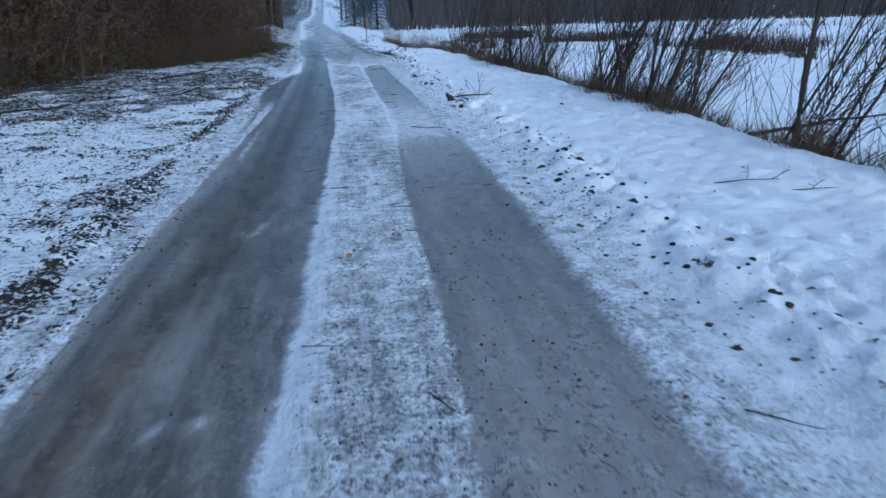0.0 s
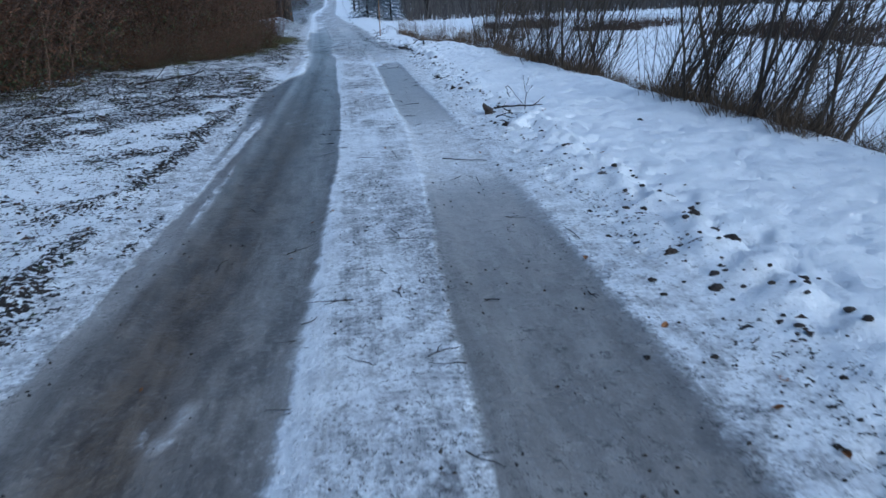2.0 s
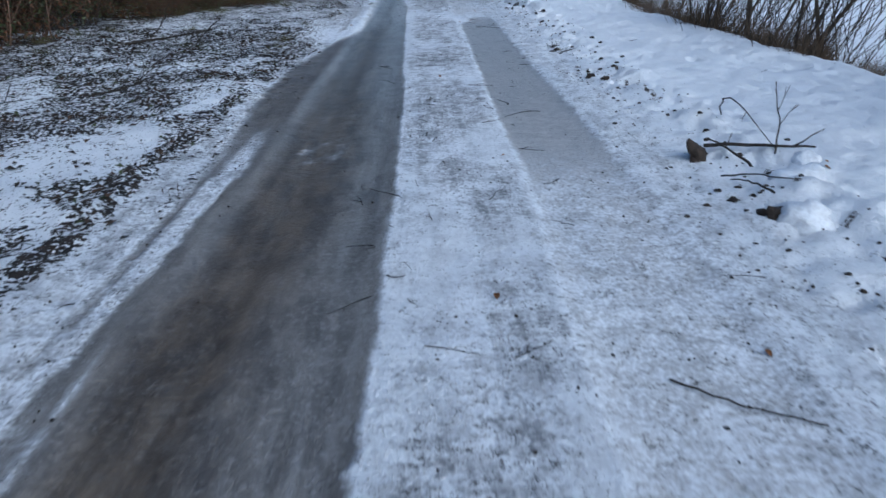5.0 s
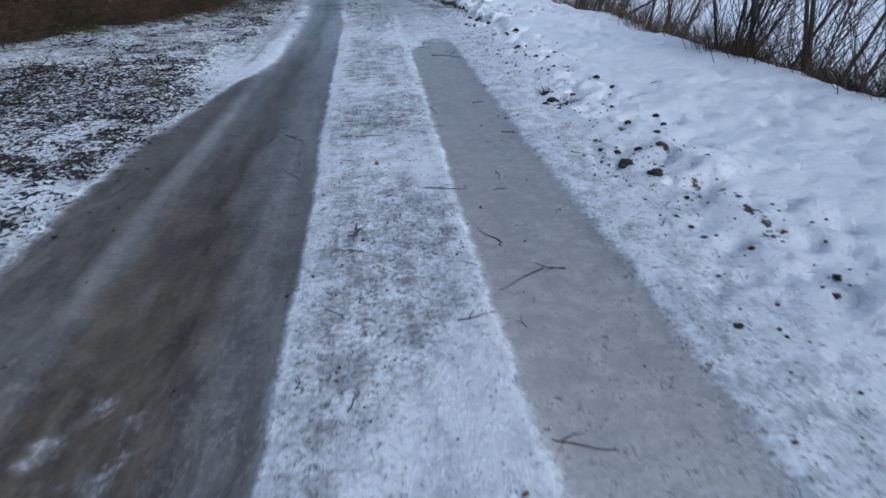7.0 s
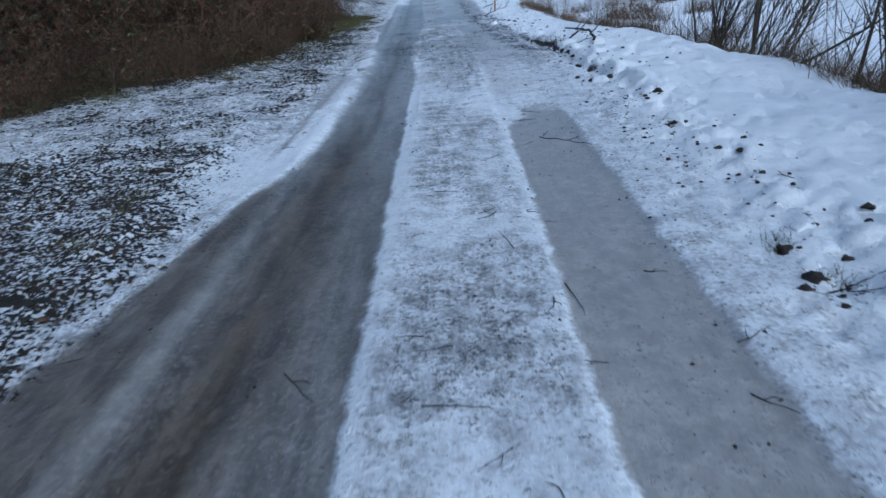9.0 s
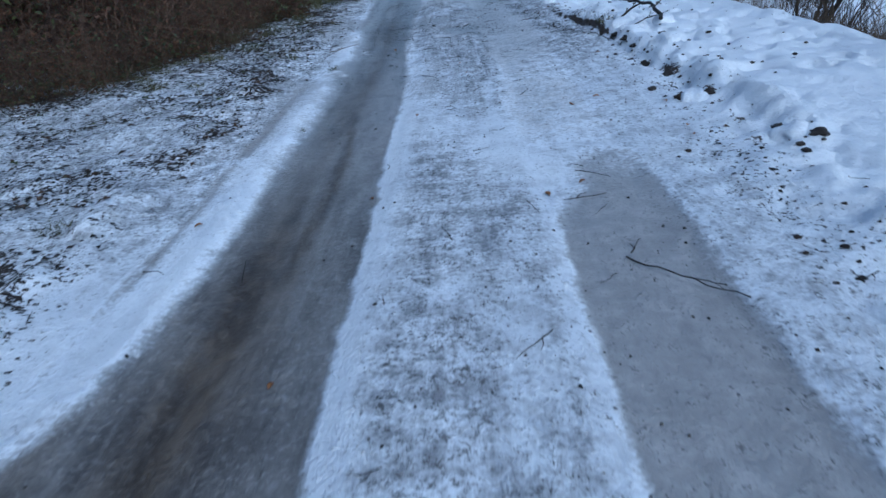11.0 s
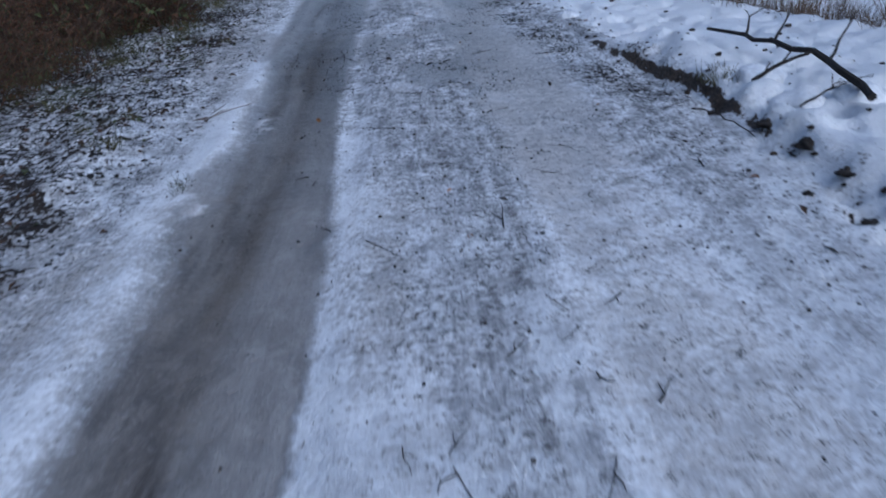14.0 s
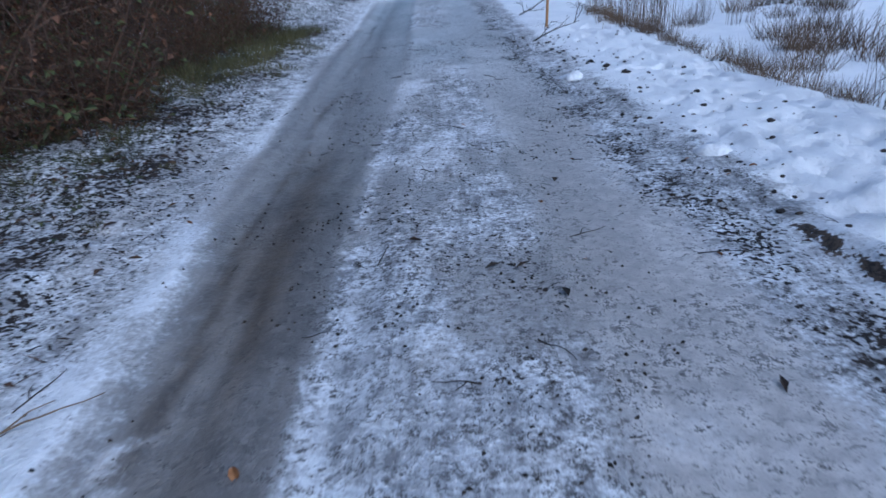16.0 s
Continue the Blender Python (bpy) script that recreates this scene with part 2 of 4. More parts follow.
    # left verge past y 17.5: extra darkening for bluish shadow as well as grit
    grit = grit + 0.5 * ss(-u, 0.85, 1.1) * (1 - ss(-u, 1.45, 1.8)) * (1 - ss(y, 16.5, 18)) + 0.62 * ss(-u, 1.0, 1.3) * ss(y, 17.5, 19.5) + 0.35 * bump(u, 1.75, 0.4)
    grit = grit + 0.62 * far * (0.3 + ss(fbm(x, y, 0.7, 28, 3), 0.38, 0.6)) * ss(u, -1.2, -0.4) * (1 - ss(u, 2.0, 2.4)) + 0.35 * bump(y, 22.0, 0.9) * bump(u, 0.2, 0.4)
    grit = grit * (1 - 0.8 * ss(x, lip_x(y) + 0.15, lip_x(y) + 0.5)) * (1 - 0.75 * ss(u, 2.2, 2.8))
    # litter
    hx = hedge_x(y)
    xr, yr = 0.82 * x + 0.57 * y, 0.82 * y - 0.57 * x
    clump = ss(fbm(xr, yr, 0.55, 33, 4), 0.45, 0.68)
    litter = (0.60 + 0.22 * ss(y, 8, 10)) * bump(u, -1.70 + 0.10 * (fbm(x * 0, y, 1.5, 38, 2) - 0.5), 0.10) * (0.25 + 0.75 * ss(fbm(xr, yr, 0.6, 34, 3), 0.35, 0.58)) * (1 - ss(y, 15.5, 17))
    litter = litter + 0.13 * ss(-u, 0.95, 1.25) * ss(y, 21.5, 23.5) * (1 - ss(y, 30, 34))
    litter = litter + 0.5 * bump(u, -1.33, 0.05) * (1 - ss(y, 10, 13)) * ss(fbm(x, y, 0.8, 39, 3), 0.42, 0.6)
    litter = litter + (0.27 + 0.42 * clump + 0.16 * ss(y, 21, 24) * ss(-u, 1.3, 1.9)) * ss(-u, 1.25, 1.7) * (1 - 0.22 * ss(y, 18.0, 19) * (1 - ss(y, 22, 26))) * (0.75 + 0.25 * ss(-x, 1.5, 4))
    litter = litter + 0.30 * ss(-x, 1.9, 2.8) * ss(y, 9, 11) * (1 - ss(y, 17.5, 19)) * ss(fbm(xr, yr, 0.7, 36, 3), 0.35, 0.6)
    litter = litter + 0.14 * ss(-u, 1.15, 1.5) * ss(y, 12.5, 14.5) * (1 - ss(y, 17.5, 18.5)) + 0.25 * bump(u, -1.58, 0.12) * ss(y, 18.5, 20) * (1 - ss(y, 22, 24)) * clump
    patch = np.hypot((x + 3.1) / 1.9, (y - 16.8) / 1.15) + 0.9 * (fbm(x, y, 0.8, 35, 4) - 0.5)
    litter = litter + 0.62 * (1 - ss(patch, 0.5, 1.25)) + 0.42 * bump(x, -1.7, 0.3) * bump(y, 15.9, 0.35)
    litter = litter + 0.30 * bump(y, 18.5, 0.35) * ss(-x, 1.5, 2.1) * (1 - ss(-x, 3.0, 3.6))
    litter = np.maximum(litter, ss(x - hx, 1.3 + 0.5 * far, -0.2) * (0.30 + 0.55 * ss(fbm(xr, yr, 0.4, 37, 3), 0.3, 0.6)))
    litter = np.maximum(litter, 0.92 * ss(hx - x, 0.2, 1.4) * (1 - 0.7 * bump(x, -4, 2) * ss(y, 36, 38) * (1 - ss(y, 48, 52))))
    litter = litter + 0.02 * ss(u, -0.05, 0.2) * (1 - ss(u, 0.7, 0.95)) * (0.5 + clump) + 0.16 * far * clump * ss(u, -0.4, 0.2) * (1 - ss(u, 0.8, 1.6))
    litter = litter + 0.2 * bump(u, 2.05, 0.25) * clump + 0.48 * ss(y, 20, 23) * bump(x, lip_x(y) - 0.22, 0.22) * ss(fbm(x, y, 0.5, 44, 3), 0.3, 0.6)
    litter = np.maximum(litter, 0.8 * ss(x, 76, 84))
    litter = np.maximum(litter, 0.85 * ss(y, 130, 145) * ss(np.abs(x + 4), 6, 14))
    litter = np.where(x > hx + 0.6, np.minimum(litter, 0.64), litter)
    bx = bank_x(y)
    litter = np.maximum(litter, 0.55 * bump(x, bx + 0.25, 0.35) * ss(fbm(x, y, 0.6, 46, 3), 0.35, 0.6))
    green = ss(fbm(x, y, 0.5, 55, 3), 0.5, 0.7) * ss(-u, 1.6, 2.4) * (0.35 + 0.65 * far)
    # bare earth under the torn lip, broken by overhanging snow
    lx = lip_x(y) + 0.06 * (fbm(x, y, 0.25, 31, 2) - 0.5)
    torn = ss(fbm(x * 0, y, 0.40, 58, 3), 0.44, 0.58)
    soil = bump(x, lx + 0.04, 0.042) * torn * ss(y, 19.2, 20.0) * (1 - ss(y, 25.2, 26.0)) * (0.6 + 0.6 * ss(fbm(x, y, 0.3, 61, 3), 0.3, 0.6))
    soil = np.maximum(soil, 1.1 * bump(x, lx + 0.045, 0.034 - 0.014 * ss(y, 24.2, 25.4)) * ss(y, 23.1, 23.5) * (1 - ss(y, 25.0, 25.5)))
    ridge = 2.42 + 0.25 * (fbm(x * 0 + 3, y, 3.0, 9, 2) - 0.5)
    soil = np.maximum(soil, 0.62 * bump(u, ridge - 0.12, 0.07) * ss(fbm(x, y, 0.12, 59, 3), 0.58, 0.68) * (1 - far))
    soil = soil * (0.55 + 0.6 * fbm(x, y, 0.12, 62, 2))
    litter = np.maximum(litter, 0.9 * ss(y, 92, 105) * ss(x, 7, 14))
    return ice, np.clip(pale, 0, 1), np.clip(brown, 0, 1), np.clip(litter, 0, 0.86), np.clip(green, 0, 1), np.clip(soil, 0, 1), np.clip(grit, 0, 1)


# ---- materials ----
class Nodes:
    def __init__(self, name):
        self.mat = bpy.data.materials.new(name)
        self.mat.use_nodes = True
        self.tree = self.mat.node_tree
        self.bsdf = self.tree.nodes["Principled BSDF"]

    def put(self, target, value):
        if isinstance(value, bpy.types.NodeSocket):
            self.tree.links.new(value, target)
        elif isinstance(value, (tuple, list)) and len(value) == 3 and target.type == "RGBA":
            target.default_value = (*value, 1)
        else:
            target.default_value = value

    def node(self, kind, **values):
        n = self.tree.nodes.new(kind)
        for key, value in values.items():
            self.put(n.inputs[key.replace("_", " ")], value)
        return n

    def coords(self, sx=1, sy=1, sz=1):
        c = self.tree.nodes.new("ShaderNodeTexCoord")
        m = self.node("ShaderNodeMapping", Vector=c.outputs["Object"])
        m.inputs["Scale"].default_value = (sx, sy, sz)
        return m.outputs[0]

    def noise(self, scale, detail=4, rough=0.55, vector=None):
        n = self.node("ShaderNodeTexNoise", Scale=scale, Detail=detail, Roughness=rough)
        self.put(n.inputs["Vector"], vector if vector else self.coords())
        return n.outputs[0]

    def math(self, op, a, b=0.0, c=0.0):
        n = self.tree.nodes.new("ShaderNodeMath")
        n.operation = op
        for s, v in zip(n.inputs, (a, b, c)):
            self.put(s, v)
        return n.outputs[0]

    def ramp(self, v, a, b, lo=0.0, hi=1.0):
        n = self.tree.nodes.new("ShaderNodeMapRange")
        n.interpolation_type = "SMOOTHSTEP"
        for s, x in zip(n.inputs, (v, a, b, lo, hi)):
            self.put(s, x)
        return n.outputs[0]

    def mix(self, fac, a, b):
        n = self.tree.nodes.new("ShaderNodeMix")
        n.data_type = "RGBA"
        self.put(n.inputs[0], fac), self.put(n.inputs[6], a), self.put(n.inputs[7], b)
        return n.outputs[2]

    def attr(self, name):
        n = self.tree.nodes.new("ShaderNodeAttribute")
        n.attribute_name = name
        return n.outputs["Fac"]

    def bump(self, h, strength, distance):
        n = self.node("ShaderNodeBump", Strength=strength, Distance=distance, Height=h)
        self.tree.links.new(n.outputs[0], self.bsdf.inputs["Normal"])

    def finish(self, color, rough, metal=0.0):
        self.put(self.bsdf.inputs["Base Color"], color)
        self.put(self.bsdf.inputs["Roughness"], rough)
        self.put(self.bsdf.inputs["Metallic"], metal)
        return self.mat


def ground_material():
    m = Nodes("snowy_ground")
    n1, n2, n3, n4 = m.noise(1.3, 5), m.noise(11, 6, 0.65), m.noise(42, 5, 0.68), m.noise(130, 3, 0.6)
    stretch = m.noise(8, 6, 0.65, m.coords(1, 0.3, 1))
    tread = m.noise(15, 4, 0.6, m.coords(1, 0.09, 1))
    ice_a, pale_a, brown_a, litter_a, green_a, soil_a, grit_a = (m.attr(k) for k in ("ice", "pale", "brown", "litter", "green", "soil", "grit"))

    def blend(*terms):
        total = m.math("MULTIPLY", terms[0][0], terms[0][1])
        for value, weight in terms[1:]:
            total = m.math("MULTIPLY_ADD", value, weight, total)
        return total

    # snow, mottled where feet and wheels have pressed it
    snow = m.mix(m.ramp(n1, 0.3, 0.7), (0.79, 0.81, 0.845), (0.89, 0.905, 0.925))
    mottle = blend((m.noise(6.5, 3, 0.5), 0.40), (m.noise(24, 4, 0.62), 0.30), (n3, 0.30))
    low = m.math("SUBTRACT", 0.535, m.math("MULTIPLY", grit_a, 0.10))
    worn = m.ramp(m.math("SUBTRACT", mottle, low), -0.07, 0.13)
    worn = m.math("MULTIPLY", worn, m.ramp(grit_a, 0.05, 0.85, 0.12, 0.92))
    worn = m.math("MULTIPLY", worn, m.ramp(tread, 0.36, 0.62, 0.65, 1.15))
    snow = m.mix(worn, snow, (0.27, 0.272, 0.285))
    # clear grey ice, pale frosted ice and brown slush
    ice = m.mix(m.ramp(stretch, 0.33, 0.67), (0.108, 0.101, 0.095), (0.205, 0.195, 0.185))
    ice = m.mix(m.ramp(n2, 0.50, 0.72, 0, 0.40), ice, (0.40, 0.39, 0.375))
    ice = m.mix(m.ramp(tread, 0.46, 0.70, 0, 0.30), ice, (0.40, 0.39, 0.38))
    frost = m.mix(m.ramp(n2, 0.34, 0.66), (0.45, 0.43, 0.415), (0.66, 0.63, 0.605))
    frost = m.mix(m.ramp(mottle, 0.53, 0.66, 0, 0.35), frost, (0.30, 0.29, 0.285))
    frost = m.mix(m.ramp(n3, 0.54, 0.68, 0, 0.45), frost, (0.25, 0.24, 0.235))
    ice = m.mix(m.ramp(n3, 0.52, 0.66, 0, 0.38), ice, (0.47, 0.46, 0.455))
    ice = m.mix(m.ramp(n3, 0.46, 0.34, 0, 0.45), ice, (0.09, 0.083, 0.077))
    ice = m.mix(pale_a, ice, frost)
    dirty = m.mix(m.ramp(stretch, 0.35, 0.7), (0.042, 0.031, 0.021), (0.125, 0.096, 0.066))
    dirty = m.mix(m.ramp(n2, 0.52, 0.70, 0, 0.40), dirty, (0.21, 0.175, 0.135))
    dirty = m.mix(m.ramp(n3, 0.53, 0.66, 0, 0.45), dirty, (0.20, 0.172, 0.14))
    dirty = m.mix(m.ramp(tread, 0.46, 0.70, 0, 0.32), dirty, (0.17, 0.14, 0.105))
    ice = m.mix(m.math("MULTIPLY", brown_a, m.ramp(n2, 0.25, 0.6, 0.7, 1.0)), ice, dirty)
    ice = m.mix(m.math("MULTIPLY", m.ramp(n4, 0.57, 0.68, 0, 0.4), m.ramp(n2, 0.4, 0.6, 0.2, 1)), ice, (0.07, 0.062, 0.055))
    # uneven edge between ice and snow
    edge = m.math("ADD", ice_a, blend((m.math("SUBTRACT", n2, 0.5), 0.60), (m.math("SUBTRACT", n3, 0.5), 0.85)))
    ice_m = m.ramp(edge, 0.14, 0.82)
    col = m.mix(ice_m, snow, ice)
    # grit and crumbs of earth, in drifts
    g = blend((n4, 0.35), (n3, 0.40), (m.noise(19, 3, 0.6), 0.25))
    g = m.ramp(m.math("SUBTRACT", g, m.math("SUBTRACT", 0.612, m.math("MULTIPLY", grit_a, 0.105))), -0.012, 0.026, 0, 0.88)
    col = m.mix(m.math("MULTIPLY", g, m.ramp(n2, 0.38, 0.6, 0.15, 1)), col, (0.055, 0.05, 0.047))
    # dark litter and bare earth poking through
    bits = blend((m.noise(34, 4, 0.62), 0.62), (m.noise(12, 3, 0.5), 0.26), (m.noise(2.3, 2, 0.5), 0.12))
    cut = m.math("SUBTRACT", 0.612, m.math("MULTIPLY", litter_a, 0.215))
    lit = m.math("MULTIPLY", m.ramp(m.math("SUBTRACT", bits, cut), -0.008, 0.014), m.ramp(litter_a, 0.02, 0.14))
    earth = m.mix(m.ramp(n2, 0.35, 0.65), (0.006, 0.005, 0.0045), (0.034, 0.023, 0.017))
    earth = m.mix(m.math("MULTIPLY", green_a, m.ramp(n3, 0.4, 0.6)), earth, (0.06, 0.075, 0.02))
    col = m.mix(lit, col, earth)
    soil = m.ramp(m.math("ADD", soil_a, blend((m.math("SUBTRACT", n2, 0.5), 1.1), (m.math("SUBTRACT", n3, 0.5), 1.2))), 0.36, 0.5)
    col = m.mix(soil, col, m.mix(m.ramp(n3, 0.35, 0.65), (0.009, 0.007, 0.005), (0.085, 0.060, 0.042)))
    rough = m.ramp(ice_m, 0.2, 1.0, 0.78, 0.34)
    rough = m.math("MAXIMUM", rough, m.math("MAXIMUM", m.math("MULTIPLY", lit, 0.85), m.math("MULTIPLY", n2, 0.6)))
    hgt = blend((n2, 0.55), (n3, 0.40), (n4, 0.06))
    hgt = m.math("MULTIPLY", hgt, m.math("SUBTRACT", 1.15, m.math("MULTIPLY", ice_m, 0.62)))
    m.bump(m.math("ADD", hgt, m.math("MULTIPLY", lit, 0.2)), 0.9, 0.05)
    return m.finish(col, rough)


def plain_material(name, a, b, scale=20, rough=0.8, stretch=(1, 1, 1), relief=0.3, island=True):
    """Two-tone natural surface with grain, varied from piece to piece."""
    m = Nodes(name)
    n, f = m.noise(scale, 5, 0.6, m.coords(*stretch)), m.noise(scale * 6, 3)
    v = m.math("MULTIPLY", m.math("ADD", n, f), 0.5)
    if island:
        r = m.tree.nodes.new("ShaderNodeNewGeometry").outputs["Random Per Island"]
        v = m.math("ADD", m.math("MULTIPLY", v, 0.6), m.math("MULTIPLY", r, 0.4))
        o = m.tree.nodes.new("ShaderNodeObjectInfo").outputs["Random"]
        v = m.math("ADD", m.math("MULTIPLY", v, 0.8), m.math("MULTIPLY", o, 0.2))
    m.bump(f, relief, 0.01)
    return m.finish(m.mix(m.ramp(v, 0.3, 0.7), a, b), rough)


GROUND = ground_material()
BARK = plain_material("dark_bark", (0.010, 0.0085, 0.007), (0.038, 0.030, 0.024), 9, 0.9, (1, 1, 0.2), 0.6)
WILLOW = plain_material("willow_bark", (0.016, 0.012, 0.009), (0.075, 0.052, 0.03), 12, 0.8, (1, 1, 0.25), 0.4)
BRAMBLE = plain_material("bramble_stems", (0.03, 0.018, 0.013), (0.13, 0.075, 0.046), 15, 0.8)
DEADLEAF = plain_material("dead_leaves", (0.028, 0.014, 0.008), (0.15, 0.07, 0.034), 25, 0.8)
EVERGREEN = plain_material("bramble_leaves", (0.025, 0.036, 0.012), (0.085, 0.10, 0.03), 25, 0.6)
REED = plain_material("dry_reed", (0.03, 0.019, 0.011), (0.17, 0.11, 0.058), 18, 0.75, (1, 1, 0.3))
GRASS = plain_material("winter_grass", (0.028, 0.034, 0.010), (0.13, 0.115, 0.045), 18, 0.75)
SOIL = plain_material("wet_soil", (0.008, 0.0065, 0.0055), (0.034, 0.026, 0.021), 22, 0.85, relief=0.8)
CLAY = plain_material("brown_clod", (0.013, 0.0095, 0.007), (0.055, 0.037, 0.025), 18, 0.85, relief=0.8)
SNOW = plain_material("snow", (0.60, 0.61, 0.63), (0.86, 0.88, 0.91), 9, 0.8, relief=0.9, island=False)
LITTER = plain_material("rotten_leaves", (0.010, 0.008, 0.006), (0.075, 0.042, 0.024), 25, 0.8)
FRESHLEAF = plain_material("fallen_leaf", (0.18, 0.075, 0.03), (0.45, 0.22, 0.08), 40, 0.7)
# bark of the far brush, paled to paint in the haze of distance
HAZEBARK = plain_material("haze_paled_bark", (0.055, 0.05, 0.048), (0.15, 0.13, 0.115), 4, 0.95)
POST = plain_material("weathered_post", (0.16, 0.085, 0.03), (0.34, 0.19, 0.08), 10, 0.7, (1, 1, 0.15))
FIR = plain_material("snow_dusted_fir", (0.02, 0.03, 0.03), (0.30, 0.33, 0.37), 3, 0.85)


# ---- mesh helpers ----
class Soup:
    """Collects tubes, blades and lumps, and turns them into one mesh."""

    def __init__(self):
        self.v, self.f = [], []

    def tube(self, pts, r0, r1, sides=4):
        pts = [Vector(p) for p in pts]
        base, n = len(self.v), len(pts)
        for i, p in enumerate(pts):
            d = (pts[min(i + 1, n - 1)] - pts[max(i - 1, 0)])
            d = d.normalized() if d.length > 1e-9 else Vector((0, 0, 1))
            a = d.cross(Vector((0.31, 0.87, 0.2)))
            a = a.normalized() if a.length > 1e-4 else Vector((1, 0, 0))
            b = d.cross(a)
            r = r0 + (r1 - r0) * i / (n - 1)
            for k in range(sides):
                t = 2 * math.pi * k / sides
                self.v.append(p + a * (r * math.cos(t)) + b * (r * math.sin(t)))
        for i in range(n - 1):
            for k in range(sides):
                k2 = (k + 1) % sides
                self.f.append((base + i * sides + k, base + i * sides + k2, base + (i + 1) * sides + k2, base + (i + 1) * sides + k))
        self.f.append(tuple(base + k for k in reversed(range(sides))))
        self.f.append(tuple(base + (n - 1) * sides + k for k in range(sides)))

    def leaf(self, p, way, up, length, width):
        """A folded blade of six corners."""
        way, up = Vector(way).normalized(), Vector(up)
        side = way.cross(up)
        side = side.normalized() if side.length > 1e-4 else Vector((1, 0, 0))
        lift = side.cross(way) * (width * 0.35)
        b = len(self.v)
        p = Vector(p)
        mid = p + way * (length * 0.5)
        self.v += [p, mid + side * width * 0.5 + lift, p + way * length, mid - side * width * 0.5 + lift]
        self.f += [(b, b + 1, b + 2), (b, b + 2, b + 3)]

    def mesh(self, name, mat):
        me = bpy.data.meshes.new(name)
        me.from_pydata([tuple(v) for v in self.v], [], self.f)
        me.materials.append(mat)
        me.update()
        return me


def part(name, soup, material, parent=None, label="", kind=""):
    ob = new(name, soup.mesh(name, material))
    if parent:
        ob.parent = parent
    return tagged(ob, label, kind=kind)


def crook(rng, p, way, length, steps, bend, sag=0.0):
    """A crooked line of points from p."""
    pts, p, way = [Vector(p)], Vector(p), Vector(way).normalized()
    for _ in range(steps):
        way = (way + Vector((rng.uniform(-1, 1), rng.uniform(-1, 1), rng.uniform(-1, 1) - sag)) * bend).normalized()
        p = p + way * (length / steps)
        pts.append(p.copy())
    return pts


def lump(name, rng, size, mat, squash=0.6, rough=0.45, seed=0):
    bm = bmesh.new()
    bmesh.ops.create_icosphere(bm, subdivisions=3, radius=1)
    for v in bm.verts:
        n = noise.noise(v.co * 1.3 + Vector((seed, 0, 0))) + 0.5 * noise.noise(v.co * 3.1 + Vector((0, seed, 0))) + 0.45 * noise.noise(v.co * 7 + Vector((0, seed, 2)))
        v.co *= size * (1 + rough * n)
        v.co.z = max(v.co.z * squash, -0.25 * size)
    me = bpy.data.meshes.new(name)
    bm.to_mesh(me)
    bm.free()
    for p in me.polygons:
        p.use_smooth = True
    me.materials.append(mat)
    return me


# ---- the ground: one sheet out to the horizon ----
def spread(stops):
    out = []
    for a, b, step in stops:
        out += list(np.linspace(a, b, max(2, int(round((b - a) / step)) + 1))[:-1])
    return np.array(out + [stops[-1][1]])


def build_ground():
    xs = spread([(-900, -200, 100), (-200, -40, 16), (-40, -9, 2.0), (-9, -5, 0.2), (-5, -2, 0.06), (-2, 1.6, 0.042), (1.6, 4.6, 0.036), (4.6, 5.4, 0.08), (5.4, 9, 0.25), (9, 90, 3), (90, 200, 12), (200, 900, 100)])
    ys = spread([(-500, -40, 60), (-40, -2, 3), (-2, 0.8, 0.2), (0.8, 30, 0.045), (30, 40, 0.1), (40, 70, 0.5), (70, 220, 5), (220, 900, 70)])
    gx, gy = np.meshgrid(xs, ys)
    gz = height(gx, gy)
    nx, ny = len(xs), len(ys)
    me = bpy.data.meshes.new("ground")
    me.vertices.add(nx * ny)
    me.vertices.foreach_set("co", np.stack([gx, gy, gz], -1).astype(np.float32).ravel())
    i = np.arange(nx * ny).reshape(ny, nx)
    quads = np.stack([i[:-1, :-1], i[:-1, 1:], i[1:, 1:], i[1:, :-1]], -1).reshape(-1, 4)
    me.loops.add(quads.size)
    me.loops.foreach_set("vertex_index", quads.ravel().astype(np.int32))
    me.polygons.add(len(quads))
    me.polygons.foreach_set("loop_start", np.arange(0, quads.size, 4, dtype=np.int32))
    me.polygons.foreach_set("use_smooth", np.ones(len(quads), dtype=bool))
    me.update(calc_edges=True)
    for name, value in zip(("ice", "pale", "brown", "litter", "green", "soil", "grit"), covers(gx, gy)):
        me.attributes.new(name, "FLOAT", "POINT").data.foreach_set("value", value.astype(np.float32).ravel())
    me.materials.append(GROUND)
    return tagged(new("ground", me), "snow-covered lane with icy wheel ruts and leaf-strewn verges", "ground", kind="structure")


# dents of feet and paws are laid into the height function through a coarse lookup
PX, PY, PR, PD = (np.array(c) for c in zip(*PRINTS))
plain_height = height


def height(x, y, fine=True):
    z = plain_height(x, y, fine)
    x, y = np.asarray(x, float), np.asarray(y, float)
    if x.size < 50:
        dx, dy = x.reshape(-1, 1) - PX, y.reshape(-1, 1) - PY
        return z - (PD * np.exp(-(dx ** 2 + dy ** 2) / PR ** 2)).sum(1).reshape(x.shape)
    xs, ys = x[0], y[:, 0]
    for a, b, r, d in PRINTS:
        i0, i1 = np.searchsorted(xs, (a - 2.5 * r, a + 2.5 * r))
        j0, j1 = np.searchsorted(ys, (b - 2.5 * r, b + 2.5 * r))
        z[j0:j1, i0:i1] -= d * np.exp(-((x[j0:j1, i0:i1] - a) ** 2 + (y[j0:j1, i0:i1] - b) ** 2) / r ** 2)
    return z


build_ground()


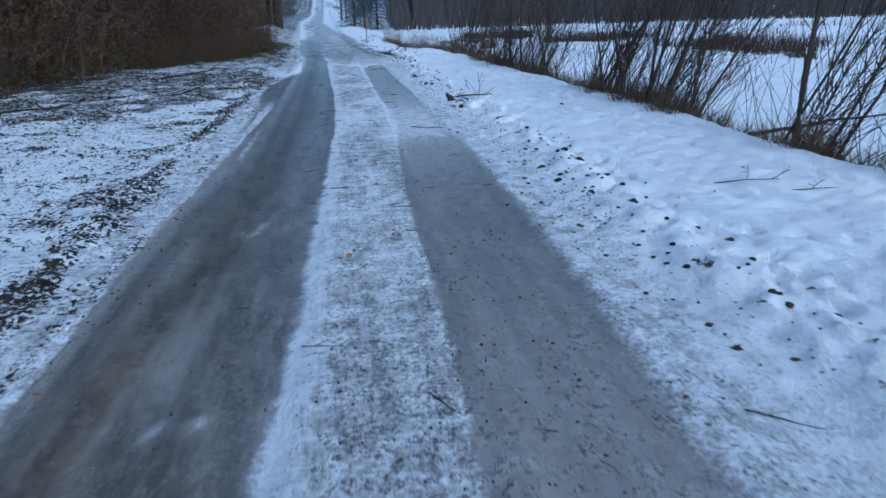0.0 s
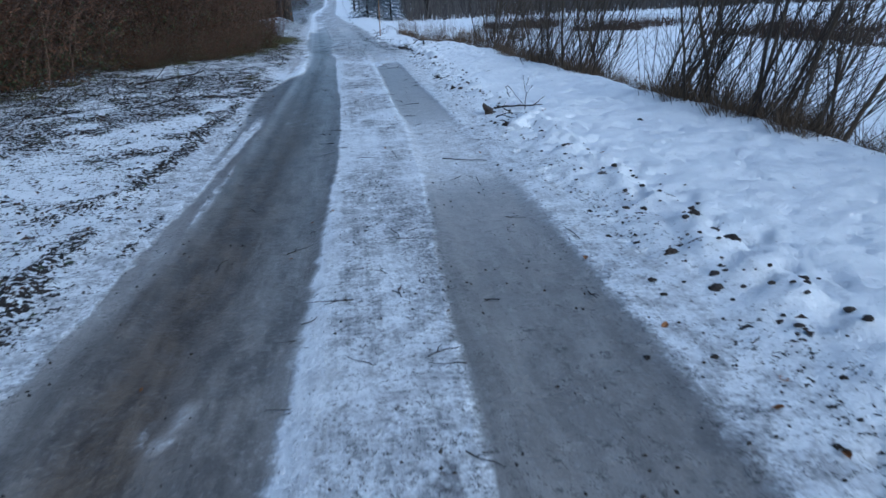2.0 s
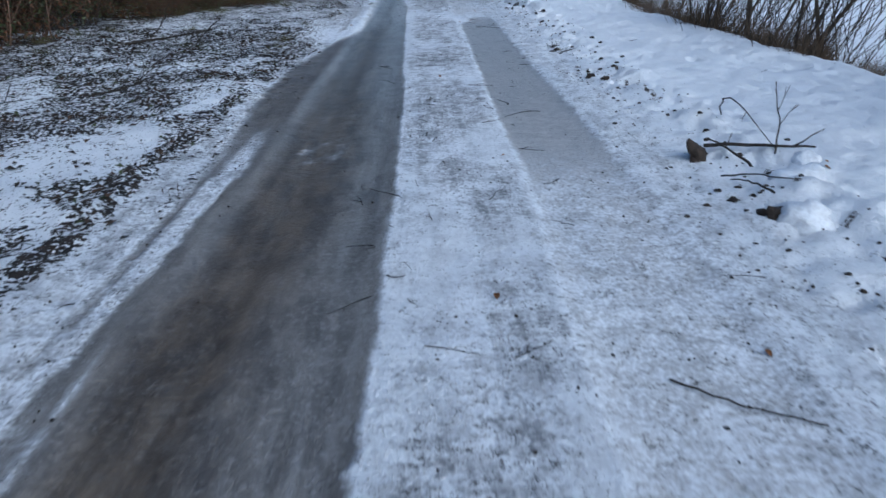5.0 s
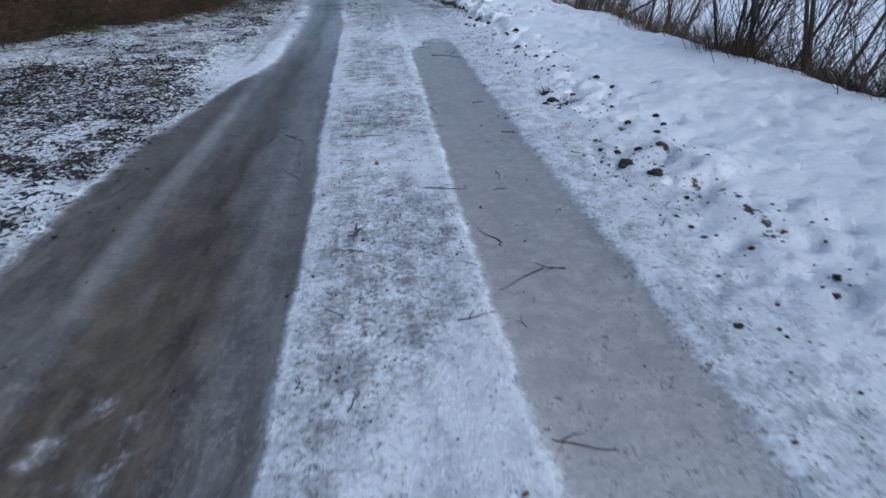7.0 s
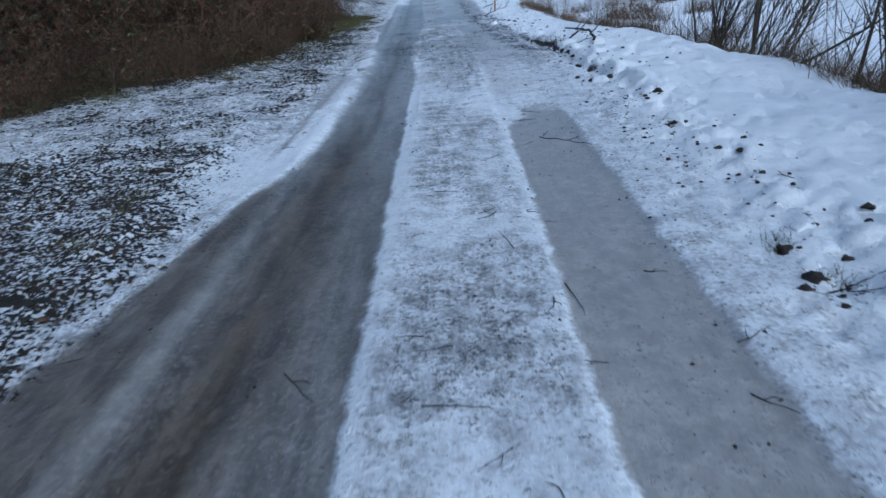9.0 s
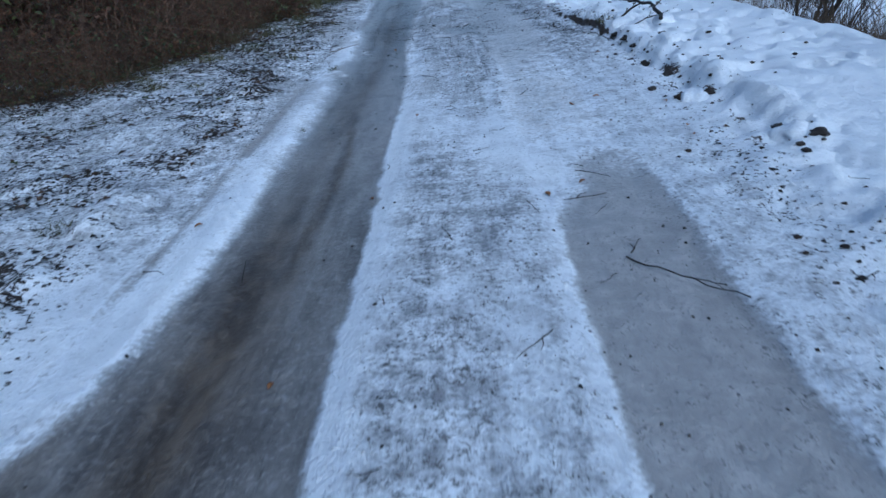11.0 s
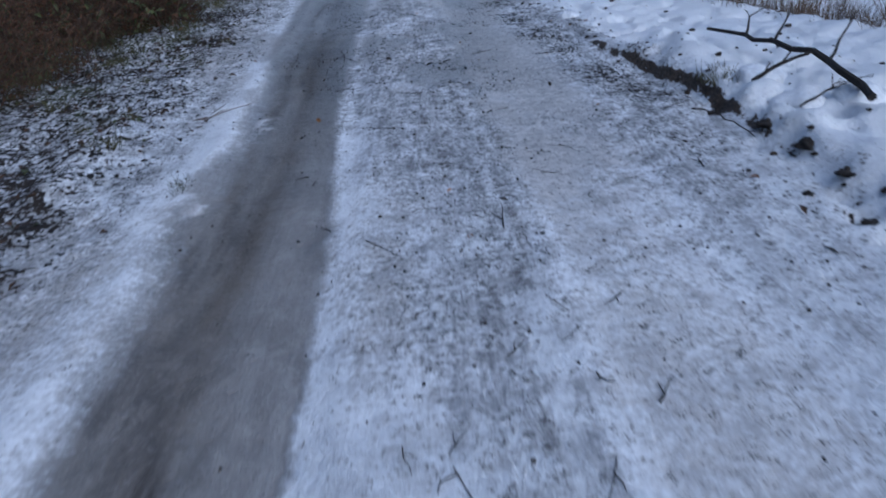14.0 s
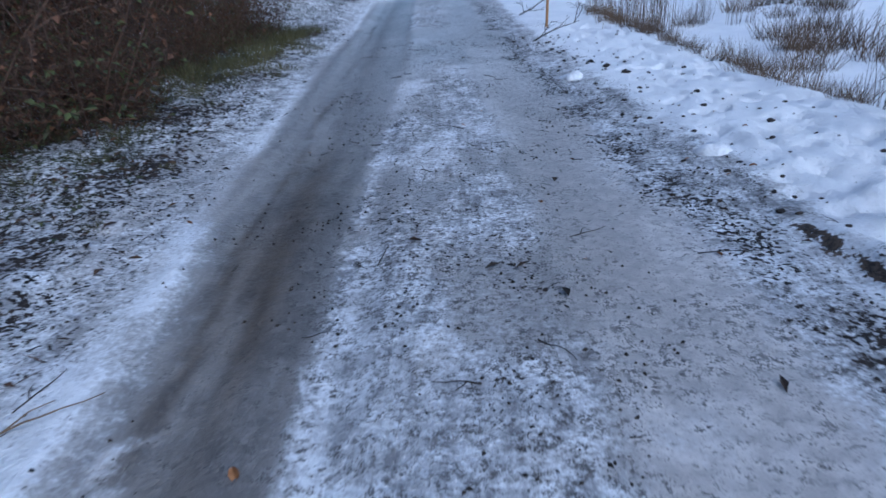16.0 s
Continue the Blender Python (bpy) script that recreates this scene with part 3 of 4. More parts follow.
# ---- willows on the pond bank ----
def willow(seed, tall, lean, count):
    rng = random.Random(seed)
    root = new("willow_shrub")
    for k in range(count):
        s = Soup()
        a = rng.uniform(0, 6.28)
        foot = (0.28 * math.cos(a) * rng.random(), 0.5 * math.sin(a) * rng.random(), -0.15)
        big = k < 5
        length = tall * rng.uniform(0.75, 1.1) if big else tall * rng.uniform(0.35, 0.9)
        way = (lean + rng.uniform(-0.45, 0.45), rng.uniform(-0.55, 0.5), rng.uniform(0.8, 1.2))
        pts = crook(rng, foot, way, length, 9, 0.07, -0.25)
        r = rng.uniform(0.014, 0.029) if big else rng.uniform(0.005, 0.011)
        s.tube(pts, r, 0.004, 6 if big else 4)
        stem = part("stem", s, WILLOW, root)
        if big or rng.random() < 0.5:
            t = Soup()
            for i in range(2, 9):
                for _ in range(3 if big else 2):
                    d = pts[i] - pts[i - 1]
                    w = d.normalized() + Vector((rng.uniform(-0.7, 0.9), rng.uniform(-0.8, 0.8), rng.uniform(-0.3, 0.6)))
                    t.tube(crook(rng, pts[i], w, rng.uniform(0.4, 1.1), 4, 0.16), 0.006, 0.0018, 3)
            part("spray", t, WILLOW, stem, "", "stuff")
    s = Soup()
    for _ in range(70):
        w = (lean * 0.8 + rng.uniform(-0.7, 0.8), rng.uniform(-0.8, 0.8), rng.uniform(0.5, 1.1))
        s.tube(crook(rng, (rng.uniform(-0.4, 0.4), rng.uniform(-0.7, 0.7), -0.2), w, rng.uniform(0.7, 2.4), 6, 0.09, -0.1), rng.uniform(0.003, 0.007), 0.0015, 3)
    part("undergrowth", s, WILLOW, root, "thin bare shoots", "stuff")
    return tagged(root, "bare multi-stemmed willow shrub leaning over the frozen pond", "shrub", "willows along the pond bank")


willows = [willow(11, 4.0, 0.38, 17), willow(12, 3.3, 0.22, 18), willow(13, 4.6, 0.5, 16)]
SPOTS = ((4.92, 5.9, 2, 0), (5.1, 4.2, 0, 20), (4.85, 8.3, 0, 10), (4.9, 9.3, 2, -12), (4.9, 10.5, 1, 0), (4.95, 11.6, 0, -20), (4.95, 14.6, 1, 15), (4.85, 15.9, 2, 25),
         (4.75, 17.2, 1, -30), (4.7, 19.3, 0, 35), (4.75, 22.1, 2, 10), (4.9, 24.0, 1, 0))
used = set()
for x, y, kind, turn in SPOTS:
    m = pose(x, y, ground_z(x, y), 0, 0, turn)
    if kind in used:
        copy_thing(willows[kind], m)
    else:
        willows[kind].matrix_world = m
        used.add(kind)


# ---- dry reeds and grasses ----
def clump_of(name, seed, count, tall, wide, mat, label, category, group, heads=False, flop=0.25):
    rng = random.Random(seed)
    root = new(name)
    s, h = Soup(), Soup()
    for _ in range(count):
        a, r = rng.uniform(0, 6.28), wide * math.sqrt(rng.random())
        p = (r * math.cos(a), r * math.sin(a), -0.04)
        w = (rng.uniform(-flop, flop) + 0.1 * math.cos(a), rng.uniform(-flop, flop), 1)
        pts = crook(rng, p, w, tall * rng.uniform(0.4, 1.1), 4, 0.10, 0.35 if flop > 0.4 else 0.05)
        s.tube(pts, 0.0035 if heads else 0.0025, 0.001, 3)
        if heads and rng.random() < 0.4:
            h.leaf(pts[2], pts[3] - pts[2] + Vector((rng.uniform(-1, 1), rng.uniform(-1, 1), 0)) * 0.2, (0, 1, 0), rng.uniform(0.15, 0.35), 0.012)
    part("foliage", s, mat, root, "", "stuff")
    if heads:
        part("sheath", h, mat, root, "", "stuff")
    return tagged(root, label, category, group)


def strew(masters, places):
    """Sets each master at its first place and copies at the others: (kind, x, y, turn, size)."""
    seen = set()
    for kind, x, y, turn, size in places:
        m = pose(x, y, ground_z(x, y), 0, 0, turn)
        ob = masters[kind]
        if kind in seen:
            ob = copy_thing(masters[kind], m)
            ob.scale = (size, size, size)
        else:
            ob.matrix_world = m
            seen.add(kind)


rng = random.Random(3)
reeds = [clump_of("reed_clump", 20 + k, 30, (1.05, 0.85, 1.25)[k], (0.3, 0.35, 0.28)[k], REED, "clump of dry tan reeds standing in snow", "reeds", "reeds on the bank", True, 0.12) for k in range(3)]
places = []
for y in np.arange(26.2, 37, 0.45):
    for _ in range(1 if vnoise(y, 0.0, 1.3, 5) > 0.42 else 0):
        places.append((rng.randrange(3), float(bank_x(y)) + rng.uniform(-0.1, 0.6), y + rng.uniform(-0.2, 0.2), rng.uniform(0, 360), rng.uniform(0.6, 1.1)))
for _ in range(14):
    places.append((rng.randrange(3), rng.uniform(4.2, 9), rng.uniform(27, 42), rng.uniform(0, 360), rng.uniform(0.4, 0.9)))
for y in np.arange(15.5, 26, 0.8):
    places.append((rng.randrange(3), float(bank_x(y)) + rng.uniform(0.0, 0.6), float(y), rng.uniform(0, 360), rng.uniform(0.5, 1.0)))
strew(reeds, places)
dry = [clump_of("grass_tussock", 30 + k, 150, 0.36, 0.24, REED, "tussock of dry brown grass on the bank edge", "grass tussock", "dry grass on the bank", False, 0.7) for k in range(2)]
places = [(rng.randrange(2), float(bank_x(y)) + rng.uniform(-0.05, 0.35), float(y), rng.uniform(0, 360), rng.uniform(0.5, 1.0)) for y in np.arange(3.5, 36, 0.36)]
places += [(rng.randrange(2), rng.uniform(4.5, 9), rng.uniform(27, 42), rng.uniform(0, 360), rng.uniform(1.1, 2.0)) for _ in range(17)]
places += [(rng.randrange(2), x + rng.uniform(-0.25, 0.3), y + rng.uniform(-0.4, 0.4), rng.uniform(0, 360), rng.uniform(0.9, 1.5)) for x, y, kind, turn in SPOTS for _ in range(3)]
strew(dry, places)


# ---- bramble hedge on the left ----
def thicket(seed):
    rng = random.Random(seed)
    root = new("bramble_thicket")
    s, t, l, g = Soup(), Soup(), Soup(), Soup()
    for _ in range(60):
        p = (rng.uniform(-1.0, 1.0), rng.uniform(-1.1, 1.1), -0.2)
        w = (rng.uniform(-0.5, 0.7), rng.uniform(-0.6, 0.6), rng.uniform(0.7, 1.3))
        pts = crook(rng, p, w, rng.uniform(1.2, 3.8), 7, 0.2, 0.28)
        s.tube(pts, rng.uniform(0.005, 0.016), 0.003, 3)
        for i in range(1, 8):
            q = crook(rng, pts[i], (rng.uniform(-1, 1), rng.uniform(-1, 1), rng.uniform(-0.6, 0.8)), rng.uniform(0.3, 0.9), 3, 0.3, 0.2)
            t.tube(q, 0.004, 0.0015, 3)
            for _ in range(6):
                e = q[rng.randrange(1, 4)]
                soup = g if (e.z < 0.6 and rng.random() < 0.5) or rng.random() < 0.12 else l
                soup.leaf(e, (rng.uniform(-1, 1), rng.uniform(-1, 1), rng.uniform(-1, 0.4)), (rng.uniform(-1, 1), rng.uniform(-1, 1), 1), rng.uniform(0.05, 0.12), rng.uniform(0.03, 0.065))
    for _ in range(520):
        soup = g if rng.random() < 0.3 else l
        soup.leaf((rng.uniform(-1.2, 1.4), rng.uniform(-1.3, 1.3), rng.uniform(0.0, 0.35)), (rng.uniform(-1, 1), rng.uniform(-1, 1), rng.uniform(-0.6, 0.5)), (rng.uniform(-1, 1), rng.uniform(-1, 1), 1), rng.uniform(0.05, 0.13), rng.uniform(0.03, 0.07))
    part("cane_tangle", s, BRAMBLE, root, "", "stuff")
    part("twig_tangle", t, BRAMBLE, root, "", "stuff")
    part("dead_foliage", l, DEADLEAF, root, "withered brown leaves", "stuff")
    part("green_foliage", g, EVERGREEN, root, "dull green bramble leaves", "stuff")
    return tagged(root, "tangled brown bramble thicket at the edge of the wood", "thicket", "brambles along the hedge")


thickets = [thicket(41), thicket(42), thicket(43)]
places = []
for y in np.arange(9.5, 70, 1.25):
    hx = float(hedge_x(y)) - 1.3 * float(ss(y, 28.5, 33) * (1 - ss(y, 35.5, 36)))
    if 35.2 < y < 37.5:
        continue
    places.append((rng.randrange(3), hx - 0.9 + rng.uniform(-0.7, 0.6), float(y), rng.uniform(0, 360), rng.uniform(0.5, 1.0)))
    places.append((rng.randrange(3), hx - 2.5 + rng.uniform(-0.3, 0.3), float(y) + 0.6, rng.uniform(0, 360), rng.uniform(1.0, 1.4)))
    if y < 36:
        places.append((rng.randrange(3), hx - 4.4, float(y), rng.uniform(0, 360), rng.uniform(1.2, 1.6)))
# oversized back rows, added to block sky light from the left verge
for y in np.arange(2, 66, 2.3):
    places.append((rng.randrange(3), float(hedge_x(y)) - 5.5 + rng.uniform(-0.6, 0.6), float(y), rng.uniform(0, 360), rng.uniform(1.9, 2.4)))
    if y < 38:
        places.append((rng.randrange(3), float(hedge_x(y)) - 8.5 + rng.uniform(-0.6, 0.6), float(y) + 1.1, rng.uniform(0, 360), rng.uniform(2.3, 2.9)))
for y in np.arange(20.5, 35.4, 0.6):
    places.append((rng.randrange(3), float(hedge_x(y)) - 0.7 * float(ss(y, 28.5, 33)) + rng.uniform(-0.35, 0.4), float(y), rng.uniform(0, 360), rng.uniform(0.22, 0.42)))
strew(thickets, places)


# ---- woods ----
def tree(seed, tall, girth):
    rng = random.Random(seed)
    root = new("bare_tree")
    s, c = Soup(), Soup()
    pts = crook(rng, (0, 0, -0.3), (0, 0, 1), tall, 12, 0.04)
    s.tube(pts, girth, 0.03, 8)
    s.tube([(0, 0, -0.3), (0, 0, 0.25)], girth * 1.5, girth * 0.95, 8)
    for i in range(2, 13):
        for _ in range(3):
            a = rng.uniform(0, 6.28)
            q = crook(rng, pts[i], (math.cos(a), math.sin(a), rng.uniform(0.2, 0.9)), rng.uniform(1.0, 3.2) * (1.3 - i / 14), 5, 0.16, -0.1)
            c.tube(q, girth * 0.22 * (1.2 - i / 14), 0.006, 4)
            for j in (1, 2, 3, 4, 5):
                for _ in range(2):
                    b = (rng.uniform(-1, 1), rng.uniform(-1, 1), rng.uniform(-0.2, 0.9))
                    c.tube(crook(rng, q[j], b, rng.uniform(0.4, 1.3), 3, 0.2), 0.011, 0.003, 3)
    part("trunk", s, BARK, root)
    part("crown", c, BARK, root, "leafless branches and twigs")
    return tagged(root, "tall bare winter tree with dark bark", "tree", "trees of the wood")


trees = [tree(51, 15, 0.2), tree(52, 12, 0.15), tree(53, 17, 0.27)]
places = [(2, -11.0, 40.0, 0, 1.0), (1, -12.0, 30.0, 0, 1.0), (2, -3.9, 55.0, 0, 1.5), (1, -4.75, 56.5, 40, 1.6)]
for _ in range(70):
    y = rng.uniform(-6, 75)
    places.append((rng.randrange(3), float(hedge_x(y)) - rng.uniform(3.0, 14), y, rng.uniform(0, 360), rng.uniform(0.8, 1.15)))
for _ in range(60):
    a = rng.uniform(-0.02, 1.25)
    d = rng.uniform(78, 115) if a > 0.09 else rng.uniform(95, 125)
    places.append((rng.randrange(3), 3 + d * math.sin(a), d * math.cos(a), rng.uniform(0, 360), rng.uniform(0.85, 1.3)))
strew(trees, places)


def fir(seed, tall):
    rng = random.Random(seed)
    root = new("fir_tree")
    s, c = Soup(), Soup()
    s.tube([(0, 0, -0.3), (0, 0, tall * 0.5), (0, 0, tall)], 0.16, 0.02, 7)
    z = 0.4
    while z < tall - 0.3:
        r = 2.1 * (1 - z / tall) + 0.2
        for k in range(12):
            a = k * 0.5236 + rng.uniform(-0.2, 0.2)
            q = [Vector((r * f * math.cos(a), r * f * math.sin(a), z - 0.35 * r * f * f)) for f in (0.05, 0.4, 0.75, 1.0)]
            c.tube(q, 0.02, 0.005, 3)
            for j in range(26):
                f = rng.uniform(0.15, 1)
                e = Vector((r * f * math.cos(a), r * f * math.sin(a), z - 0.35 * r * f * f))
                c.leaf(e, (math.cos(a + rng.uniform(-1.2, 1.2)), math.sin(a + rng.uniform(-1.2, 1.2)), rng.uniform(-0.7, 0.1)), (0, 0, 1), rng.uniform(0.15, 0.4), 0.07)
        z += 0.42
    part("trunk", s, BARK, root)
    part("needles", c, FIR, root, "dark needles dusted with snow")
    return tagged(root, "snow-dusted fir beside the lane", "tree", "firs at the wood's edge")


strew([fir(61, 7.5)], [(0, 3.2, 78, 0, 1), (0, 4.6, 82, 60, 1.1), (0, 6.0, 80, 150, 0.9)])


def underwood():
    """Far brush under the woods across the pond, past counting."""
    rng, s = random.Random(71), Soup()
    ux, uy = np.linspace(0, 120, 121), np.linspace(0, 120, 121)
    uz = plain_height(*np.meshgrid(ux, uy), False)
    for _ in range(9000):
        a = rng.uniform(0.06, 1.35)
        d = rng.uniform(72, 112)
        x, y = 3 + d * math.sin(a), d * math.cos(a)
        z = float(np.interp(x, ux, uz[np.searchsorted(uy, y)]))
        w = (rng.uniform(-0.25, 0.25), rng.uniform(-0.25, 0.25), 1)
        s.tube(crook(rng, (x, y, z - 0.3), w, rng.uniform(1.5, 7.0), 3, 0.1), rng.uniform(0.03, 0.09), 0.015, 3)
    return tagged(part("underwood", s, HAZEBARK), "distant leafless undergrowth of the wood", "undergrowth", kind="stuff")


underwood()


def far_reeds():
    rng, s = random.Random(72), Soup()
    ux, uy = np.linspace(0, 60, 121), np.linspace(0, 60, 121)
    uz = plain_height(*np.meshgrid(ux, uy), False)
    patchy = fbm(*np.meshgrid(ux, uy), 3.0, 77, 2)
    for _ in range(22000):
        y = rng.uniform(13, 50)
        x = 14.5 + (32 - y) * 0.45 + abs(rng.gauss(0, 3.2)) if rng.random() < 0.85 else rng.uniform(9, 40)
        if np.interp(x, ux, patchy[np.searchsorted(uy, y)]) < 0.53:
            continue
        z = float(np.interp(x, ux, uz[np.searchsorted(uy, y)]))
        s.tube(crook(rng, (x, y, z - 0.05), (rng.uniform(-0.3, 0.3), rng.uniform(-0.3, 0.3), 1), rng.uniform(0.15, 0.55), 2, 0.25), 0.014, 0.005, 3)
    return tagged(part("pond_reeds", s, BRAMBLE), "belt of brown reeds across the frozen pond", "reeds", kind="stuff")


far_reeds()

# ---- loose things ----
def twig_mesh(seed, length):
    rng, s = random.Random(seed), Soup()
    pts = crook(rng, (-length / 2, 0, 0.004), (1, rng.uniform(-0.3, 0.3), 0), length, 7, 0.34)
    for p in pts:
        p.z = 0.003 + abs(p.z - 0.004) * 0.25
    s.tube(pts, 0.0034, 0.0014, 5)
    if seed % 2:
        s.tube([pts[2], pts[2] + Vector((length * 0.15, length * 0.14, 0.006)), pts[2] + Vector((length * 0.3, length * 0.2, 0.003))], 0.0028, 0.0012, 4)
    return s.mesh("twig", BARK)


def lay(mesh, name, x, y, turn, size, label, category, group, tilt=0.0, sink=0.0):
    ob = new(name, mesh)
    ob.matrix_world = pose(x, y, ground_z(x, y) - sink, tilt, tilt * 0.6, turn) @ Matrix.Diagonal((size, size, size, 1))
    return tagged(ob, label, category, group)


twigs = [twig_mesh(80 + k, (0.10, 0.16, 0.22, 0.13, 0.3, 0.18, 0.09, 0.25)[k]) for k in range(8)]
rng = random.Random(5)
MARKED_TWIGS = ((1.02, 12.3, 4), (0.25, 12.9, 7), (0.93, 15.4, 4), (1.35, 15.6, 3), (0.80, 15.3, 1), (0.86, 16.5, 5), (1.1, 19.0, 7), (1.15, 12.4, 1), (0.95, 11.3, 7), (1.0, 10.6, 1),
                (1.45, 14.6, 5), (1.52, 15.0, 5), (0.05, 23.8, 2), (-0.1, 25.6, 4), (0.25, 24.5, 5), (1.95, 23.7, 7), (1.75, 24.1, 4), (-1.2, 24.6, 7), (0.3, 5.6, 1), (0.5, 4.2, 5))
for x, y, k in MARKED_TWIGS:
    lay(twigs[k], "twig", x, y, rng.uniform(0, 360), 1.0, "thin dark broken twig lying on trodden snow", "twig", "twigs on the lane")
for i in range(260):
    y = rng.uniform(1.3, 33)
    x = float(drift(y)) + (rng.gauss(0.45, 0.5) if i % 3 else rng.uniform(-4.2, 3.8))
    lay(twigs[rng.randrange(8)], "twig", x, y, rng.uniform(0, 360), rng.uniform(0.5, 1.1), "thin dark broken twig lying on trodden snow", "twig", "twigs on the lane")


def leaf_mesh(seed):
    """A curled beech leaf with a stalk."""
    rng, bm = random.Random(seed), bmesh.new()
    rows = []
    for i in range(6):
        t = i / 5
        w = 0.021 * math.sin(math.pi * min(t * 0.93 + 0.05, 1)) ** 0.8
        curl = 0.012 * math.sin(t * 2.6 + seed) + 0.003
        rows.append([bm.verts.new((t * 0.06 - 0.03, w * k, curl + abs(k) * 0.010 + rng.uniform(0, 0.003))) for k in (-1, -0.5, 0, 0.5, 1)])
    for a, b in zip(rows, rows[1:]):
        for k in range(4):
            bm.faces.new((a[k], a[k + 1], b[k + 1], b[k]))
    top = list(bm.faces)
    bmesh.ops.solidify(bm, geom=top, thickness=0.0012)
    me = bpy.data.meshes.new("fallen_leaf")
    bm.to_mesh(me)
    bm.free()
    me.materials.append(FRESHLEAF)
    return me


leaves = [leaf_mesh(k) for k in range(4)]
MARKED_LEAVES = ((0.04, 3.9), (0.0, 3.82), (1.62, 3.5), (1.65, 3.95), (1.75, 4.4), (1.5, 4.9), (2.4, 2.6), (0.07, 20.85), (1.98, 20.5), (1.95, 19.9), (1.12, 19.2), (-0.13, 19.25), (0.9, 19.06),
                 (1.54, 20.9), (-1.1, 19.0), (0.5, 22.3), (0.75, 26.1), (2.05, 26.4), (-0.4, 24.2), (1.9, 22.6))
for x, y in MARKED_LEAVES:
    lay(leaves[rng.randrange(4)], "fallen_leaf", x, y, rng.uniform(0, 360), rng.uniform(0.6, 0.85), "curled orange-brown leaf on the snow", "leaf", "fallen leaves on the lane")
for _ in range(46):
    y = rng.uniform(1.5, 30)
    lay(leaves[rng.randrange(4)], "fallen_leaf", rng.uniform(-1.4, 3.4), y, rng.uniform(0, 360), rng.uniform(0.35, 0.7), "curled orange-brown leaf on the snow", "leaf", "fallen leaves on the lane")

# clods along the windrow and the torn lip
clods = [lump("clod", rng, 0.05, (SOIL, CLAY, SOIL, CLAY)[k], 0.62, 0.75, 3.7 * k + 1) for k in range(4)]
lumps = [lump("snow_lump", rng, 0.10, SNOW, 0.7, 0.4, 5.1 * k + 2) for k in range(3)]
MARKED_CLODS = ((1.99, 13.62, 1, 1.6), (2.14, 13.78, 3, 1.0), (2.08, 13.36, 3, 1.4), (2.27, 13.76, 3, 0.8), (2.28, 13.62, 1, 0.7), (1.92, 13.9, 0, 0.6), (2.02, 9.85, 3, 2.3), (2.28, 10.36, 1, 1.5), (1.92, 10.1, 2, 1.0),
                (1.76, 10.07, 1, 0.6), (2.01, 15.7, 1, 1.4), (1.98, 15.38, 2, 1.4), (2.22, 15.54, 3, 1.0), (2.62, 15.6, 0, 0.9), (2.62, 16.05, 0, 1.0), (2.65, 14.67, 0, 0.8), (1.9, 15.3, 1, 0.9),
                (2.2, 21.9, 0, 1.6), (2.26, 21.35, 2, 1.6), (2.2, 21.02, 0, 2.3), (2.01, 20.94, 2, 1.2), (2.12, 20.55, 1, 1.7), (2.3, 20.5, 2, 1.4), (2.4, 19.59, 0, 1.7), (2.52, 19.35, 2, 1.5), (2.13, 22.1, 0, 1.4),
                (2.3, 18.2, 0, 0.9), (2.43, 17.2, 2, 0.9), (2.22, 22.75, 2, 1.5), (2.2, 23.1, 0, 1.4), (2.24, 22.45, 0, 1.3), (2.09, 29.47, 0, 1.6), (1.92, 30.33, 0, 1.5), (2.0, 29.9, 2, 1.2),
                (1.94, 5.67, 1, 1.2), (2.35, 6.16, 0, 1.2), (2.32, 5.87, 0, 1.0), (2.32, 5.67, 0, 1.3), (1.94, 5.19, 2, 1.2), (2.14, 6.46, 1, 0.8), (1.84, 5.91, 0, 0.8), (3.55, 9.49, 0, 0.9),
                (1.94, 3.03, 0, 0.7), (2.18, 4.22, 0, 1.3), (2.23, 4.08, 2, 1.0), (1.88, 3.15, 2, 0.5), (1.6, 3.4, 0, 0.5), (1.66, 4.0, 2, 0.5))
for x, y, k, size in MARKED_CLODS:
    lay(clods[k], "earth_clod", x, y, rng.uniform(0, 360), 0.6 * size, "dark frozen clod of earth on the snow", "clod", "clods beside the lane")
for _ in range(120):
    y = rng.uniform(2, 33)
    x = rng.gauss(2.05, 0.22) + float(drift(y)) if y < 20 else float(lip_x(y)) + rng.gauss(0.0, 0.13)
    lay(clods[rng.randrange(4)], "earth_clod", x, y, rng.uniform(0, 360), rng.uniform(0.12, 0.42), "dark frozen clod of earth on the snow", "clod", "clods beside the lane")
for x, y, k, size in ((2.45, 10.34, 0, 1.35), (2.14, 9.78, 1, 1.15), (2.62, 10.62, 1, 0.8), (2.3, 10.9, 2, 0.7), (2.1, 13.3, 1, 0.55), (2.05, 15.55, 2, 0.6), (2.2, 15.7, 0, 0.6), (2.45, 23.75, 0, 1.5), (2.5, 23.3, 1, 1.3), (2.75, 23.2, 2, 1.2),
                      (2.2, 20.5, 2, 1.1), (2.32, 21.05, 0, 1.0), (1.56, 29.49, 1, 1.1), (1.95, 26.74, 2, 1.1), (2.2, 15.9, 1, 0.6), (2.45, 19.5, 1, 1.0)):
    lay(lumps[k], "snow_lump", x, y, rng.uniform(0, 360), 1.2 * size, "rounded lump of dirty shovelled snow", "snow lump", "snow lumps beside the lane", 0, 0.035)




